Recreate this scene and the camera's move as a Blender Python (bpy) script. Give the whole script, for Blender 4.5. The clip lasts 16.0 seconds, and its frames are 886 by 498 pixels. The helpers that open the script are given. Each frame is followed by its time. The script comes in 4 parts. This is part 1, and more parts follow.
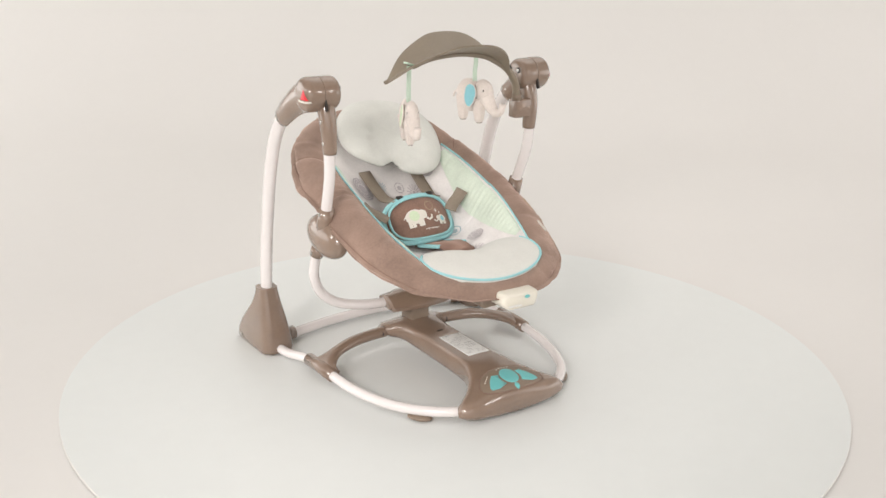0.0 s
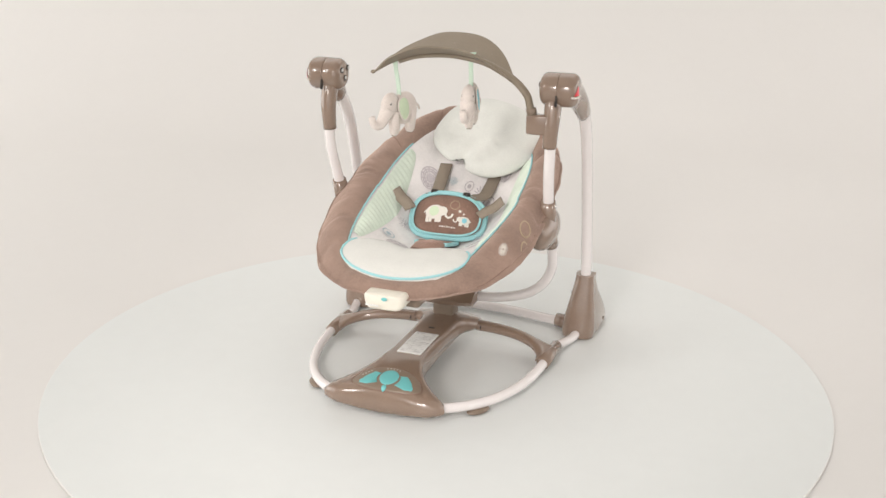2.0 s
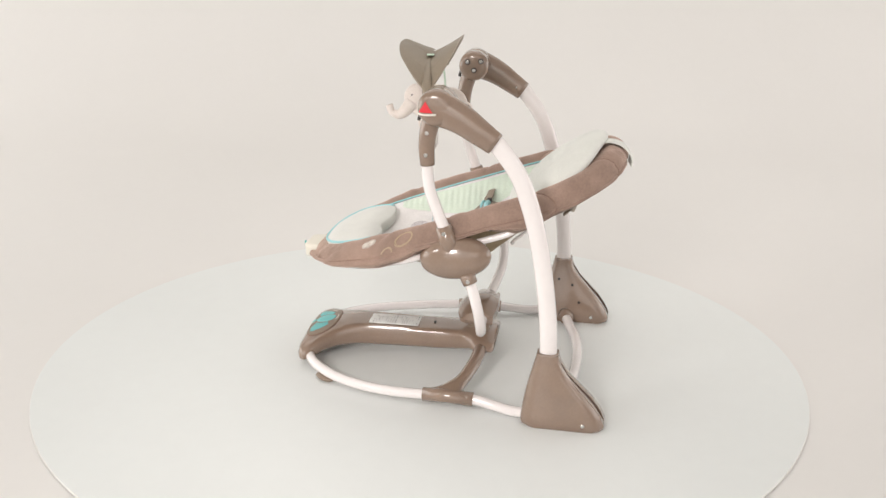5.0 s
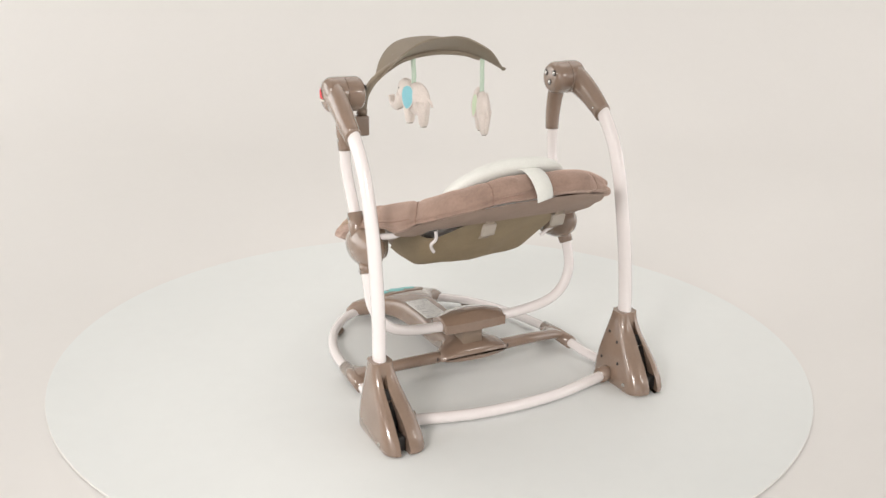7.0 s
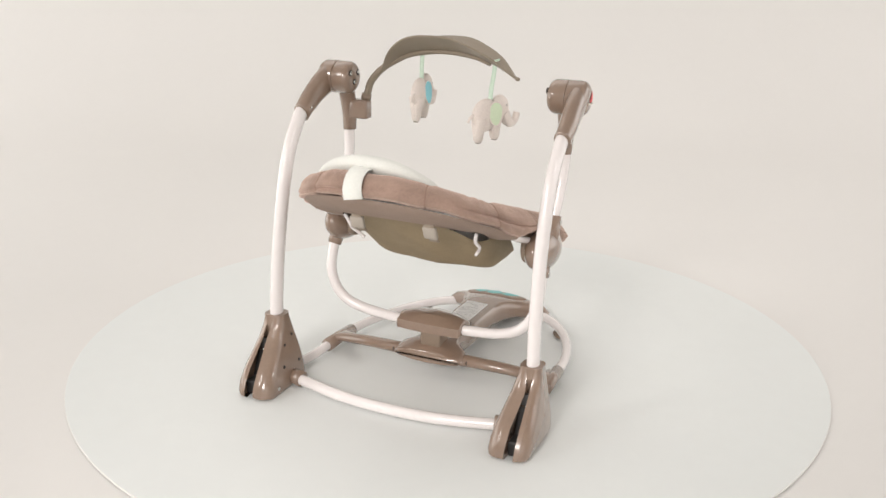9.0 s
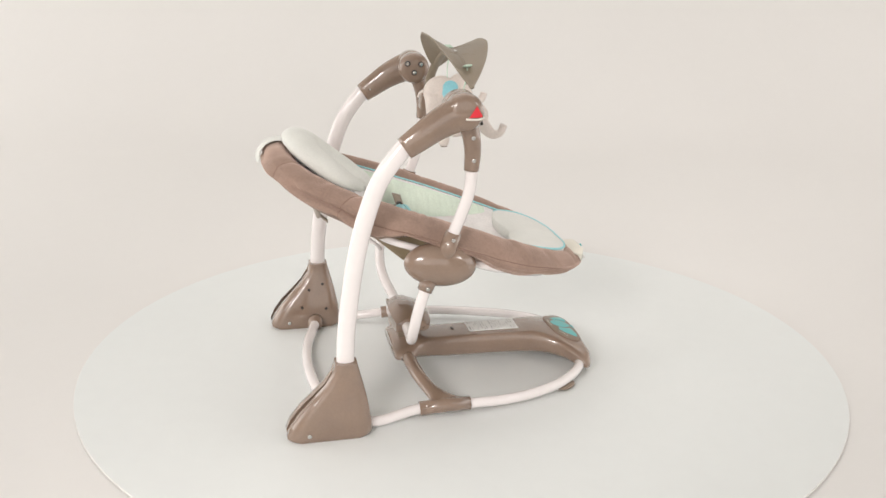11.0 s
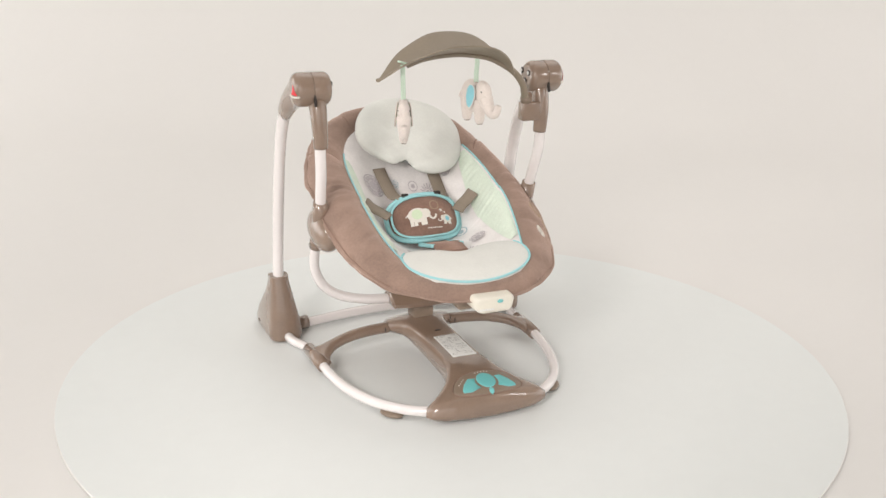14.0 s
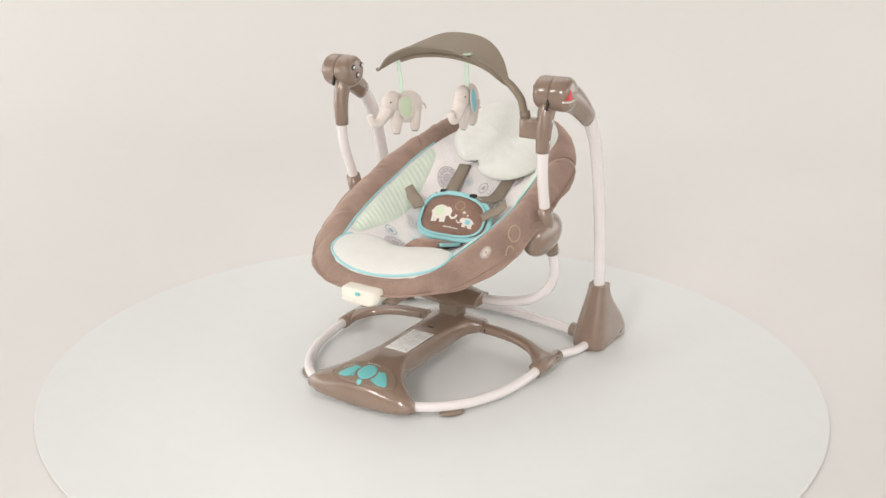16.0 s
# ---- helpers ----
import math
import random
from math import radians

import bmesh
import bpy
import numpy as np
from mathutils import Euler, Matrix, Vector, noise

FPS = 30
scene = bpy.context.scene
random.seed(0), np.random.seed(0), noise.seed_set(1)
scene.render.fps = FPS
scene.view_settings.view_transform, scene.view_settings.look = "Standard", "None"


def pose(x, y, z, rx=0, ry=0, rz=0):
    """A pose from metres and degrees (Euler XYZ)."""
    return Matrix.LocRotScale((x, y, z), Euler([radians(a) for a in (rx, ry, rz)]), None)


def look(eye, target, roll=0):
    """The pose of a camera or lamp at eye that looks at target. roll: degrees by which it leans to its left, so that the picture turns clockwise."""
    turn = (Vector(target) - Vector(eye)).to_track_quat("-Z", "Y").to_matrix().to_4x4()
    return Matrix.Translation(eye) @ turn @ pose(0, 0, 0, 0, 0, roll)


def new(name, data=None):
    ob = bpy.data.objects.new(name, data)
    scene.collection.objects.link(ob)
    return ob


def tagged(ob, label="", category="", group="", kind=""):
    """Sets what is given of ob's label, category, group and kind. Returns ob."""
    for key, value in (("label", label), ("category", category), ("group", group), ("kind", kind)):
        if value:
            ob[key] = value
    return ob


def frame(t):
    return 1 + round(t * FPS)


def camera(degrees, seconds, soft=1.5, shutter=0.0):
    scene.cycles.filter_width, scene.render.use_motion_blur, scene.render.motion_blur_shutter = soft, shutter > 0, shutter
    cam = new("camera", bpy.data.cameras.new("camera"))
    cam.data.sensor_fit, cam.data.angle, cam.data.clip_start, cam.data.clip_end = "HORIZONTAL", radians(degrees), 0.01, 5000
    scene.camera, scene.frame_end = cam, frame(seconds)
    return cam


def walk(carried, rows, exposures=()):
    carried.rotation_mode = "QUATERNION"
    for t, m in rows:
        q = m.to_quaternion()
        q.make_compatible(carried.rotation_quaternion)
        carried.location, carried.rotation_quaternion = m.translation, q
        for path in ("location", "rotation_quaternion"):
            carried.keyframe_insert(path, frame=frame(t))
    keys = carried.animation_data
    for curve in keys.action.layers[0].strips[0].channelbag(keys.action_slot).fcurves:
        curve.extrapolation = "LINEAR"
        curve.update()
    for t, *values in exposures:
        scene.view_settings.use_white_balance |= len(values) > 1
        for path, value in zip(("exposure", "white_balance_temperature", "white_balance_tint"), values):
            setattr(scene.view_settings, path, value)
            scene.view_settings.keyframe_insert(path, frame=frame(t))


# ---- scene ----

# The camera stands on a tripod; the turntable and all that is on it turns.
TILT = radians(18.592)
EYE = Vector((0, -2.106, 0.960))
cam = camera(45.98, 16.0)
STAND = look(EYE, EYE + Vector((0, math.cos(TILT), -math.sin(TILT))), 0.675)
walk(cam, [(0.0, STAND), (16.0, STAND)])

# ---- light: a white studio; key and spot, with unseen fill lamps added ----
scene.view_settings.exposure = 0.03
world = bpy.data.worlds.new("studio")
world.use_nodes = True
world.node_tree.nodes["Background"].inputs[0].default_value = (0.9, 0.93, 1.0, 1)
world.node_tree.nodes["Background"].inputs[1].default_value = 0.05
scene.world = world


def softbox(name, eye, target, sx, sy, watts, colour):
    data = bpy.data.lights.new(name, "AREA")
    data.shape, data.size, data.size_y, data.energy, data.color = "RECTANGLE", sx, sy, watts, colour
    ob = new(name, data)
    ob.matrix_basis = look(eye, target)
    return ob


softbox("key_softbox", (-2.5, -1.7, 1.8), (0, 0.4, 0.2), 0.42, 0.62, 14, (1.0, 0.985, 0.965))
# Unseen fill lamps, added to lift the shade under and on the swing.
softbox("fill_lamp", (2.6, -1.7, 1.6), (0, 0.5, 0.2), 0.42, 0.62, 8, (1.0, 0.97, 0.955))
softbox("front_fill_lamp", (0, -3.9, 1.0), (0, 1.5, 0.75), 4.8, 1.8, 27, (1.0, 0.98, 0.96))
softbox("west_fill_lamp", (-3.45, 0.5, 0.75), (0, 0.5, 0.45), 3.8, 1.4, 35, (1.0, 0.985, 0.965))
softbox("east_fill_lamp", (3.45, 0.5, 0.75), (0, 0.5, 0.45), 3.8, 1.4, 25, (1.0, 0.97, 0.955))
spot_data = bpy.data.lights.new("product_spot", "SPOT")
spot_data.energy, spot_data.color = 215, (1.0, 0.94, 0.915)
spot_data.spot_size, spot_data.spot_blend, spot_data.shadow_soft_size = radians(30), 1.0, 0.40
new("product_spot", spot_data).matrix_basis = look((-1.1, -3.0, 1.65), (0.0, -0.08, 0.10))
# Unseen overhead lamp, added to brighten back wall, floor and seat.
softbox("top_fill_lamp", (0, 1.7, 3.25), (0, 1.7, 0), 4.4, 2.4, 29, (1.0, 0.985, 0.965))


# ---- materials ----
def material(name, colour, rough=0.5, metal=0.0, grain=0.0, scale=60.0, bump=0.0, bscale=None, sheen=0.0, coat=0.0, blotch=0.0,
             alpha_trans=0.0):
    m = bpy.data.materials.new(name)
    m.use_nodes = True
    nt = m.node_tree
    b = nt.nodes["Principled BSDF"]
    b.inputs["Base Color"].default_value = (*colour, 1)
    b.inputs["Roughness"].default_value = rough
    b.inputs["Metallic"].default_value = metal
    if sheen:
        b.inputs["Sheen Weight"].default_value = sheen
        b.inputs["Sheen Roughness"].default_value = 0.45
        b.inputs["Sheen Tint"].default_value = (*[min(1, c * 2.0 + 0.2) for c in colour], 1)
    if coat:
        b.inputs["Coat Weight"].default_value = coat
        b.inputs["Coat Roughness"].default_value = 0.06
    if alpha_trans:
        b.inputs["Transmission Weight"].default_value = alpha_trans
    co = nt.nodes.new("ShaderNodeTexCoord")
    if grain or blotch:
        n1 = nt.nodes.new("ShaderNodeTexNoise")
        n1.inputs["Scale"].default_value, n1.inputs["Detail"].default_value = scale, 6
        n2 = nt.nodes.new("ShaderNodeTexNoise")
        n2.inputs["Scale"].default_value, n2.inputs["Detail"].default_value = scale * 0.09, 3
        for n in (n1, n2):
            nt.links.new(co.outputs["Object"], n.inputs["Vector"])
        last = None
        for n, amount in ((n1, grain), (n2, blotch)):
            ramp = nt.nodes.new("ShaderNodeMapRange")
            ramp.inputs["From Min"].default_value, ramp.inputs["From Max"].default_value = 0.3, 0.7
            ramp.inputs["To Min"].default_value, ramp.inputs["To Max"].default_value = 1 - amount, 1 + amount
            nt.links.new(n.outputs["Fac"], ramp.inputs["Value"])
            mul = nt.nodes.new("ShaderNodeVectorMath")
            mul.operation = "SCALE"
            if last is None:
                mul.inputs[0].default_value = colour
            else:
                nt.links.new(last, mul.inputs[0])
            nt.links.new(ramp.outputs["Result"], mul.inputs["Scale"])
            last = mul.outputs["Vector"]
        nt.links.new(last, b.inputs["Base Color"])
    if bump:
        n3 = nt.nodes.new("ShaderNodeTexNoise")
        n3.inputs["Scale"].default_value, n3.inputs["Detail"].default_value = bscale or scale, 5
        nt.links.new(co.outputs["Object"], n3.inputs["Vector"])
        bp = nt.nodes.new("ShaderNodeBump")
        bp.inputs["Strength"].default_value, bp.inputs["Distance"].default_value = bump, 0.002
        nt.links.new(n3.outputs["Fac"], bp.inputs["Height"])
        nt.links.new(bp.outputs["Normal"], b.inputs["Normal"])
    return m


M_WALL = material("studio_paint", (0.80, 0.782, 0.76), 0.9, grain=0.003, scale=30, blotch=0.004, bump=0.02)
M_BOARD = material("white_board", (0.798, 0.822, 0.811), 0.42, grain=0.006, scale=25, blotch=0.008, bump=0.03, bscale=120)
M_BOARD_EDGE = material("board_edge", (0.82, 0.81, 0.78), 0.6, grain=0.05)
M_PLASTIC = material("taupe_plastic", (0.250, 0.174, 0.128), 0.24, grain=0.03, scale=220, blotch=0.05, bump=0.03, bscale=700, coat=0.9)
M_PLASTIC_DARK = material("taupe_plastic_matte", (0.245, 0.185, 0.138), 0.38, grain=0.03, scale=200, bump=0.05, bscale=600)
M_CANOPY = material("canopy_plastic", (0.255, 0.207, 0.152), 0.42, grain=0.03, scale=180, blotch=0.04, bump=0.08, bscale=500)
M_TUBE = material("white_enamel", (0.83, 0.782, 0.768), 0.16, grain=0.01, scale=90, coat=0.5, bump=0.01)
M_PLUSH = material("brown_plush", (0.298, 0.203, 0.160), 0.95, grain=0.08, scale=210, blotch=0.17, bump=0.35, bscale=700, sheen=0.85)
M_SEAM = material("brown_seam_thread", (0.255, 0.162, 0.122), 0.9, grain=0.1, scale=500)
M_BACKING = material("brown_backing", (0.31, 0.228, 0.182), 0.8, grain=0.05, scale=300, blotch=0.05, bump=0.2, bscale=900)
M_OLIVE = material("olive_nylon", (0.285, 0.218, 0.132), 0.7, grain=0.06, scale=200, blotch=0.08, bump=0.25, bscale=350)
M_CREAM = material("cream_velour", (0.75, 0.755, 0.71), 0.95, grain=0.03, scale=300, blotch=0.03, bump=0.3, bscale=500, sheen=0.2)
M_PAD = material("cream_pad", (0.74, 0.74, 0.70), 0.95, grain=0.03, scale=350, blotch=0.02, bump=0.35, bscale=700, sheen=0.15)
M_PRINT = material("printed_cotton", (0.89, 0.855, 0.84), 0.9, grain=0.04, scale=250, blotch=0.07, bump=0.25, bscale=600)
M_MOTIF = material("grey_lilac_print", (0.57, 0.525, 0.54), 0.9, grain=0.15, scale=500)
M_MOTIF_BLUE = material("pale_blue_print", (0.46, 0.56, 0.60), 0.9, grain=0.15, scale=500)
M_MINT = material("mint_corduroy", (0.74, 0.83, 0.71), 0.9, grain=0.05, scale=300, blotch=0.05, bump=0.2, bscale=600, sheen=0.15)
M_AQUA = material("aqua_piping", (0.36, 0.68, 0.71), 0.7, grain=0.06, scale=400, bump=0.2, bscale=900)
M_TEAL = material("teal_button", (0.17, 0.53, 0.53), 0.4, grain=0.02, scale=300, bump=0.03)
M_BLUE = material("sky_blue_fleece", (0.30, 0.65, 0.73), 0.9, grain=0.06, scale=400, bump=0.3, bscale=700)
M_LIME = material("pale_green_fleece", (0.68, 0.79, 0.58), 0.9, grain=0.06, scale=400, bump=0.3, bscale=700)
M_TOY = material("pale_pink_beige_plush", (0.80, 0.72, 0.665), 0.95, grain=0.05, scale=300, blotch=0.04, bump=0.5, bscale=600, sheen=0.3)
M_RIBBON = material("mint_ribbon", (0.62, 0.76, 0.63), 0.8, grain=0.05, scale=500)
M_STRAP = material("taupe_webbing", (0.31, 0.255, 0.20), 0.8, grain=0.08, scale=500, bump=0.35, bscale=1200)
M_VELVET = material("pouch_velour", (0.265, 0.158, 0.120), 0.9, grain=0.12, scale=260, blotch=0.20, bump=0.5, bscale=420, sheen=0.7)
M_THREAD = material("white_thread", (0.80, 0.76, 0.69), 0.8, grain=0.05, scale=600)
M_GOLD_THREAD = material("tan_thread", (0.47, 0.36, 0.25), 0.8, grain=0.08, scale=600)
M_BLACK = material("black_rubber", (0.018, 0.017, 0.016), 0.55, grain=0.1, scale=200)
M_STEEL = material("screw_steel", (0.55, 0.54, 0.52), 0.25, metal=1.0, grain=0.04, scale=300)
M_RED = material("red_indicator", (0.75, 0.035, 0.05), 0.4, grain=0.03, scale=300)
M_PAPER = material("label_paper", (0.84, 0.835, 0.81), 0.6, grain=0.02, scale=300)
M_INK = material("label_ink", (0.20, 0.195, 0.19), 0.7, grain=0.1, scale=600)
M_UNIT = material("cream_plastic", (0.80, 0.76, 0.66), 0.35, grain=0.015, scale=200, bump=0.03, coat=0.1)
M_SLOT = material("dark_gap", (0.03, 0.022, 0.018), 0.7, grain=0.1, scale=200)
M_GREYCLIP = material("grey_buckle", (0.38, 0.335, 0.285), 0.45, grain=0.03, scale=200)


# ---- mesh helpers ----
def part(name, bm, mat, parent, label="", smooth=True):
    me = bpy.data.meshes.new(name)
    bmesh.ops.recalc_face_normals(bm, faces=bm.faces)
    bm.to_mesh(me)
    bm.free()
    me.materials.append(mat)
    if smooth:
        me.polygons.foreach_set("use_smooth", [True] * len(me.polygons))
    ob = new(name, me)
    if parent is not None:
        ob.parent = parent
    return tagged(ob, label)


def sharp(ob, degrees=38):
    """Keeps edges steeper than that crisp in a smooth mesh."""
    me = ob.data
    bm = bmesh.new()
    bm.from_mesh(me)
    for e in bm.edges:
        if len(e.link_faces) == 2 and e.calc_face_angle(0) > radians(degrees):
            e.smooth = False
    bm.to_mesh(me)
    bm.free()
    return ob


def spline(points, n=8):
    """Catmull-Rom through the points."""
    p = [Vector(q) for q in points]
    p = [2 * p[0] - p[1]] + p + [2 * p[-1] - p[-2]]
    out = []
    for i in range(1, len(p) - 2):
        a, b, c, d = p[i - 1:i + 3]
        for k in range(n):
            t = k / n
            out.append(0.5 * (2 * b + (c - a) * t + (2 * a - 5 * b + 4 * c - d) * t * t + (3 * b - a - 3 * c + d) * t ** 3))
    out.append(p[-2])
    return out


def bridge(bm, rings, closed=False, caps=True):
    made = [[bm.verts.new(v) for v in r] for r in rings]
    m = len(made[0])
    pairs = list(zip(made, made[1:])) + ([(made[-1], made[0])] if closed else [])
    for a, b in pairs:
        for i in range(m):
            bm.faces.new((a[i], a[(i + 1) % m], b[(i + 1) % m], b[i]))
    if caps and not closed:
        bm.faces.new(made[0][::-1])
        bm.faces.new(made[-1])
    return made


def sweep(bm, path, radius, sides=12, closed=False, flat=1.0, up=None):
    """A round (or flattened) tube along a path; radius may be one number or one a point."""
    n = len(path)
    path = [Vector(p) for p in path]
    rad = radius if hasattr(radius, "__len__") else [radius] * n
    flats = flat if hasattr(flat, "__len__") else [flat] * n
    rings, ref = [], Vector(up) if up else None
    for i, p in enumerate(path):
        if closed:
            d = path[(i + 1) % n] - path[i - 1]
        else:
            d = path[min(i + 1, n - 1)] - path[max(i - 1, 0)]
        d.normalize()
        if ref is None:
            ref = Vector((0, 0, 1)) if abs(d.z) < 0.9 else Vector((1, 0, 0))
        u = Vector(up) if up else ref
        u = (u - d * u.dot(d)).normalized()
        ref = u
        w = d.cross(u)
        rings.append([p + (u * math.cos(a) * flats[i] + w * math.sin(a)) * rad[i] for a in [2 * math.pi * k / sides for k in range(sides)]])
    bridge(bm, rings, closed)
    return bm


def tube(path, radius, sides=14, closed=False, flat=1.0, up=None):
    return sweep(bmesh.new(), path, radius, sides, closed, flat, up)


def add_ball(bm, centre, radii, turn=None, u=20, v=12, power=1.0):
    m = Matrix.Translation(centre) @ (turn or Matrix()) @ Matrix.Diagonal((*radii, 1))
    res = bmesh.ops.create_uvsphere(bm, u_segments=u, v_segments=v, radius=1)
    for vert in res["verts"]:
        if power != 1.0:
            vert.co = Vector([math.copysign(abs(c) ** power, c) for c in vert.co])
        vert.co = m @ vert.co
    return bm


def ball(centre, radii, turn=None, u=20, v=12, power=1.0):
    return add_ball(bmesh.new(), centre, radii, turn, u, v, power)


def block(centre, size, bevel=0.003, turn=None, segments=2):
    bm = bmesh.new()
    bmesh.ops.create_cube(bm, size=1)
    for v in bm.verts:
        v.co = Vector([a * b for a, b in zip(v.co, size)])
    if bevel:
        bmesh.ops.bevel(bm, geom=list(bm.edges), offset=bevel, segments=segments, affect="EDGES", profile=0.5)
    m = Matrix.Translation(centre) @ (turn or Matrix())
    bmesh.ops.transform(bm, matrix=m, verts=bm.verts)
    return bm


def rounded_loop(hx, hy, r, n=5):
    """A rounded rectangle, counter-clockwise."""
    out = []
    for cx, cy, a0 in ((hx - r, hy - r, 0), (r - hx, hy - r, 90), (r - hx, r - hy, 180), (hx - r, r - hy, 270)):
        for k in range(n + 1):
            a = radians(a0 + 90 * k / n)
            out.append((cx + r * math.cos(a), cy + r * math.sin(a)))
    return out


def drum(centre, axis, radius, length, bevel, sides=32, first=None):
    """A cylinder with rounded rims along an axis; 'first' rounds the end that lies back along the axis."""
    rings, prof = [], []
    b = bevel if first is None else first
    prof.append((-length / 2, radius - b))
    for k in range(1, 6):
        a = radians(90 * k / 5)
        prof.append((-length / 2 + b * (1 - math.cos(a)), radius - b + b * math.sin(a)))
    for k in range(6):
        a = radians(90 * k / 5)
        prof.append((length / 2 - bevel + bevel * math.sin(a), radius - bevel + bevel * math.cos(a)))
    q = Vector((0, 0, 1)).rotation_difference(Vector(axis)).to_matrix().to_4x4()
    m = Matrix.Translation(centre) @ q
    for z, r in prof:
        rings.append([m @ Vector((r * math.cos(2 * math.pi * k / sides), r * math.sin(2 * math.pi * k / sides), z)) for k in range(sides)])
    bm = bmesh.new()
    bridge(bm, rings)
    return bm


def strip_on(bm, pts, width, put, closed=False):
    """A flat line drawn through 2D points, put on a surface by put(u, v)."""
    n = len(pts)
    pairs = []
    for i in range(n):
        a = pts[i - 1] if (i or closed) else pts[i]
        b = pts[(i + 1) % n] if (i < n - 1 or closed) else pts[i]
        d = Vector((b[0] - a[0], b[1] - a[1])).normalized()
        s = Vector((-d.y, d.x)) * width / 2
        pairs.append((bm.verts.new(put(pts[i][0] + s.x, pts[i][1] + s.y)), bm.verts.new(put(pts[i][0] - s.x, pts[i][1] - s.y))))
    for i in range(n if closed else n - 1):
        a, b = pairs[i], pairs[(i + 1) % n]
        bm.faces.new((a[0], a[1], b[1], b[0]))


def disc_on(bm, cu, cv, ru, rv, put, n=20, rings=3, turn=0.0):
    """A filled ellipse put on a surface."""
    c = bm.verts.new(put(cu, cv))
    ct, st = math.cos(turn), math.sin(turn)
    last = None
    for k in range(1, rings + 1):
        f = k / rings
        ring = []
        for i in range(n):
            a = 2 * math.pi * i / n
            x, y = ru * f * math.cos(a), rv * f * math.sin(a)
            ring.append(bm.verts.new(put(cu + x * ct - y * st, cv + x * st + y * ct)))
        for i in range(n):
            j = (i + 1) % n
            bm.faces.new((c, ring[i], ring[j]) if last is None else (last[i], ring[i], ring[j], last[j]))
        last = ring


def circle2(cu, cv, r, n=24, squash=1.0):
    return [(cu + r * math.cos(2 * math.pi * k / n), cv + r * squash * math.sin(2 * math.pi * k / n)) for k in range(n)]


# ---- setting ----
FLOOR_Z = -0.0065


def build_studio():
    """A white sweep: floor, cove and back wall in one sheet, closed by added, unseen side walls, a front wall and a
    ceiling.
    """
    prof = [(-4.2, FLOOR_Z), (1.9, FLOOR_Z)]
    for k in range(1, 13):
        a = radians(90 * k / 12)
        prof.append((1.9 + 1.2 * math.sin(a), FLOOR_Z + 1.2 * (1 - math.cos(a))))
    prof.append((3.1, 3.4))
    bm = bmesh.new()
    rows = [[bm.verts.new((x, y, z)) for x in (-3.6, -1.2, 1.2, 3.6)] for y, z in prof]
    for a, b in zip(rows, rows[1:]):
        for i in range(3):
            bm.faces.new((a[i], a[i + 1], b[i + 1], b[i]))
    tagged(part("backdrop", bm, M_WALL, None), "seamless off-white studio sweep of floor and wall", "backdrop", kind="structure")
    # Unseen walls and ceiling, added for even bounce light and reflections.
    for name, c, s in (("bounce_wall_west", (-3.66, -0.55, 1.67), (0.1, 7.5, 3.5)), ("bounce_wall_east", (3.66, -0.55, 1.67), (0.1, 7.5, 3.5)),
                       ("bounce_wall_south", (0, -4.26, 1.67), (7.2, 0.1, 3.5))):
        tagged(part(name, block(c, s, 0), M_WALL, None, smooth=False), "unseen off-white wall added to bounce light", "wall", kind="structure")
    tagged(part("ceiling", block((0, -0.55, 3.47), (7.4, 7.6, 0.1), 0), M_WALL, None, smooth=False), "unseen off-white ceiling added to bounce light", "ceiling", kind="structure")


def build_turntable():
    root = tagged(new("turntable"), "large round white board turning on the studio floor", "turntable")
    cx, cy, r = 0.0040, -0.042, 0.812
    bm = bmesh.new()
    n = 160
    rings = []
    for rr, z in ((r - 0.0010, -0.0045), (r, -0.0038), (r, -0.0008), (r - 0.0010, 0.0)):
        rings.append([(cx + rr * math.cos(2 * math.pi * k / n), cy + rr * math.sin(2 * math.pi * k / n), z) for k in range(n)])
    bridge(bm, rings)
    board = sharp(part("board", bm, M_BOARD, root), 30)
    board.data.materials.append(M_BOARD_EDGE)
    for p in board.data.polygons:
        if abs(p.normal.z) < 0.9:
            p.material_index = 1
    part("plinth", drum((0, 0, -0.0055), (0, 0, 1), 0.24, 0.0018, 0.0005), M_BLACK, root, "flat black bearing under the board")
    return root


# ---- the swing: frame ----
def both(f):
    for s in (-1, 1):
        f(s)


def screw(parent, at, axis, r=0.0042, label="steel screw"):
    bm = drum(at, axis, r, 0.0032, 0.0011, 12)
    return part("screw", bm, M_STEEL, parent, label)


FOOT = [(0.010, 0.206, 0.352, 0.0385), (0.014, 0.199, 0.358, 0.0405), (0.022, 0.197, 0.359, 0.0420), (0.04, 0.199, 0.351, 0.0414), (0.065, 0.203, 0.333, 0.0380),
        (0.09, 0.208, 0.309, 0.0330), (0.115, 0.214, 0.286, 0.0278), (0.138, 0.220, 0.2715, 0.0240), (0.152, 0.2235, 0.267, 0.0225), (0.158, 0.225, 0.266, 0.0225)]


def foot_inner(y, z):
    """Distance from the middle plane to the inner face of a boot."""
    for p, q in zip(FOOT, FOOT[1:]):
        if p[0] <= z <= q[0]:
            f = (z - p[0]) / (q[0] - p[0])
            yf, yr, hw = (p[i] + (q[i] - p[i]) * f for i in (1, 2, 3))
            return 0.281 - 0.008 * (1 - z / 0.158) - hw * (0.88 + 0.12 * (y - yf) / (yr - yf))
    return 0.25


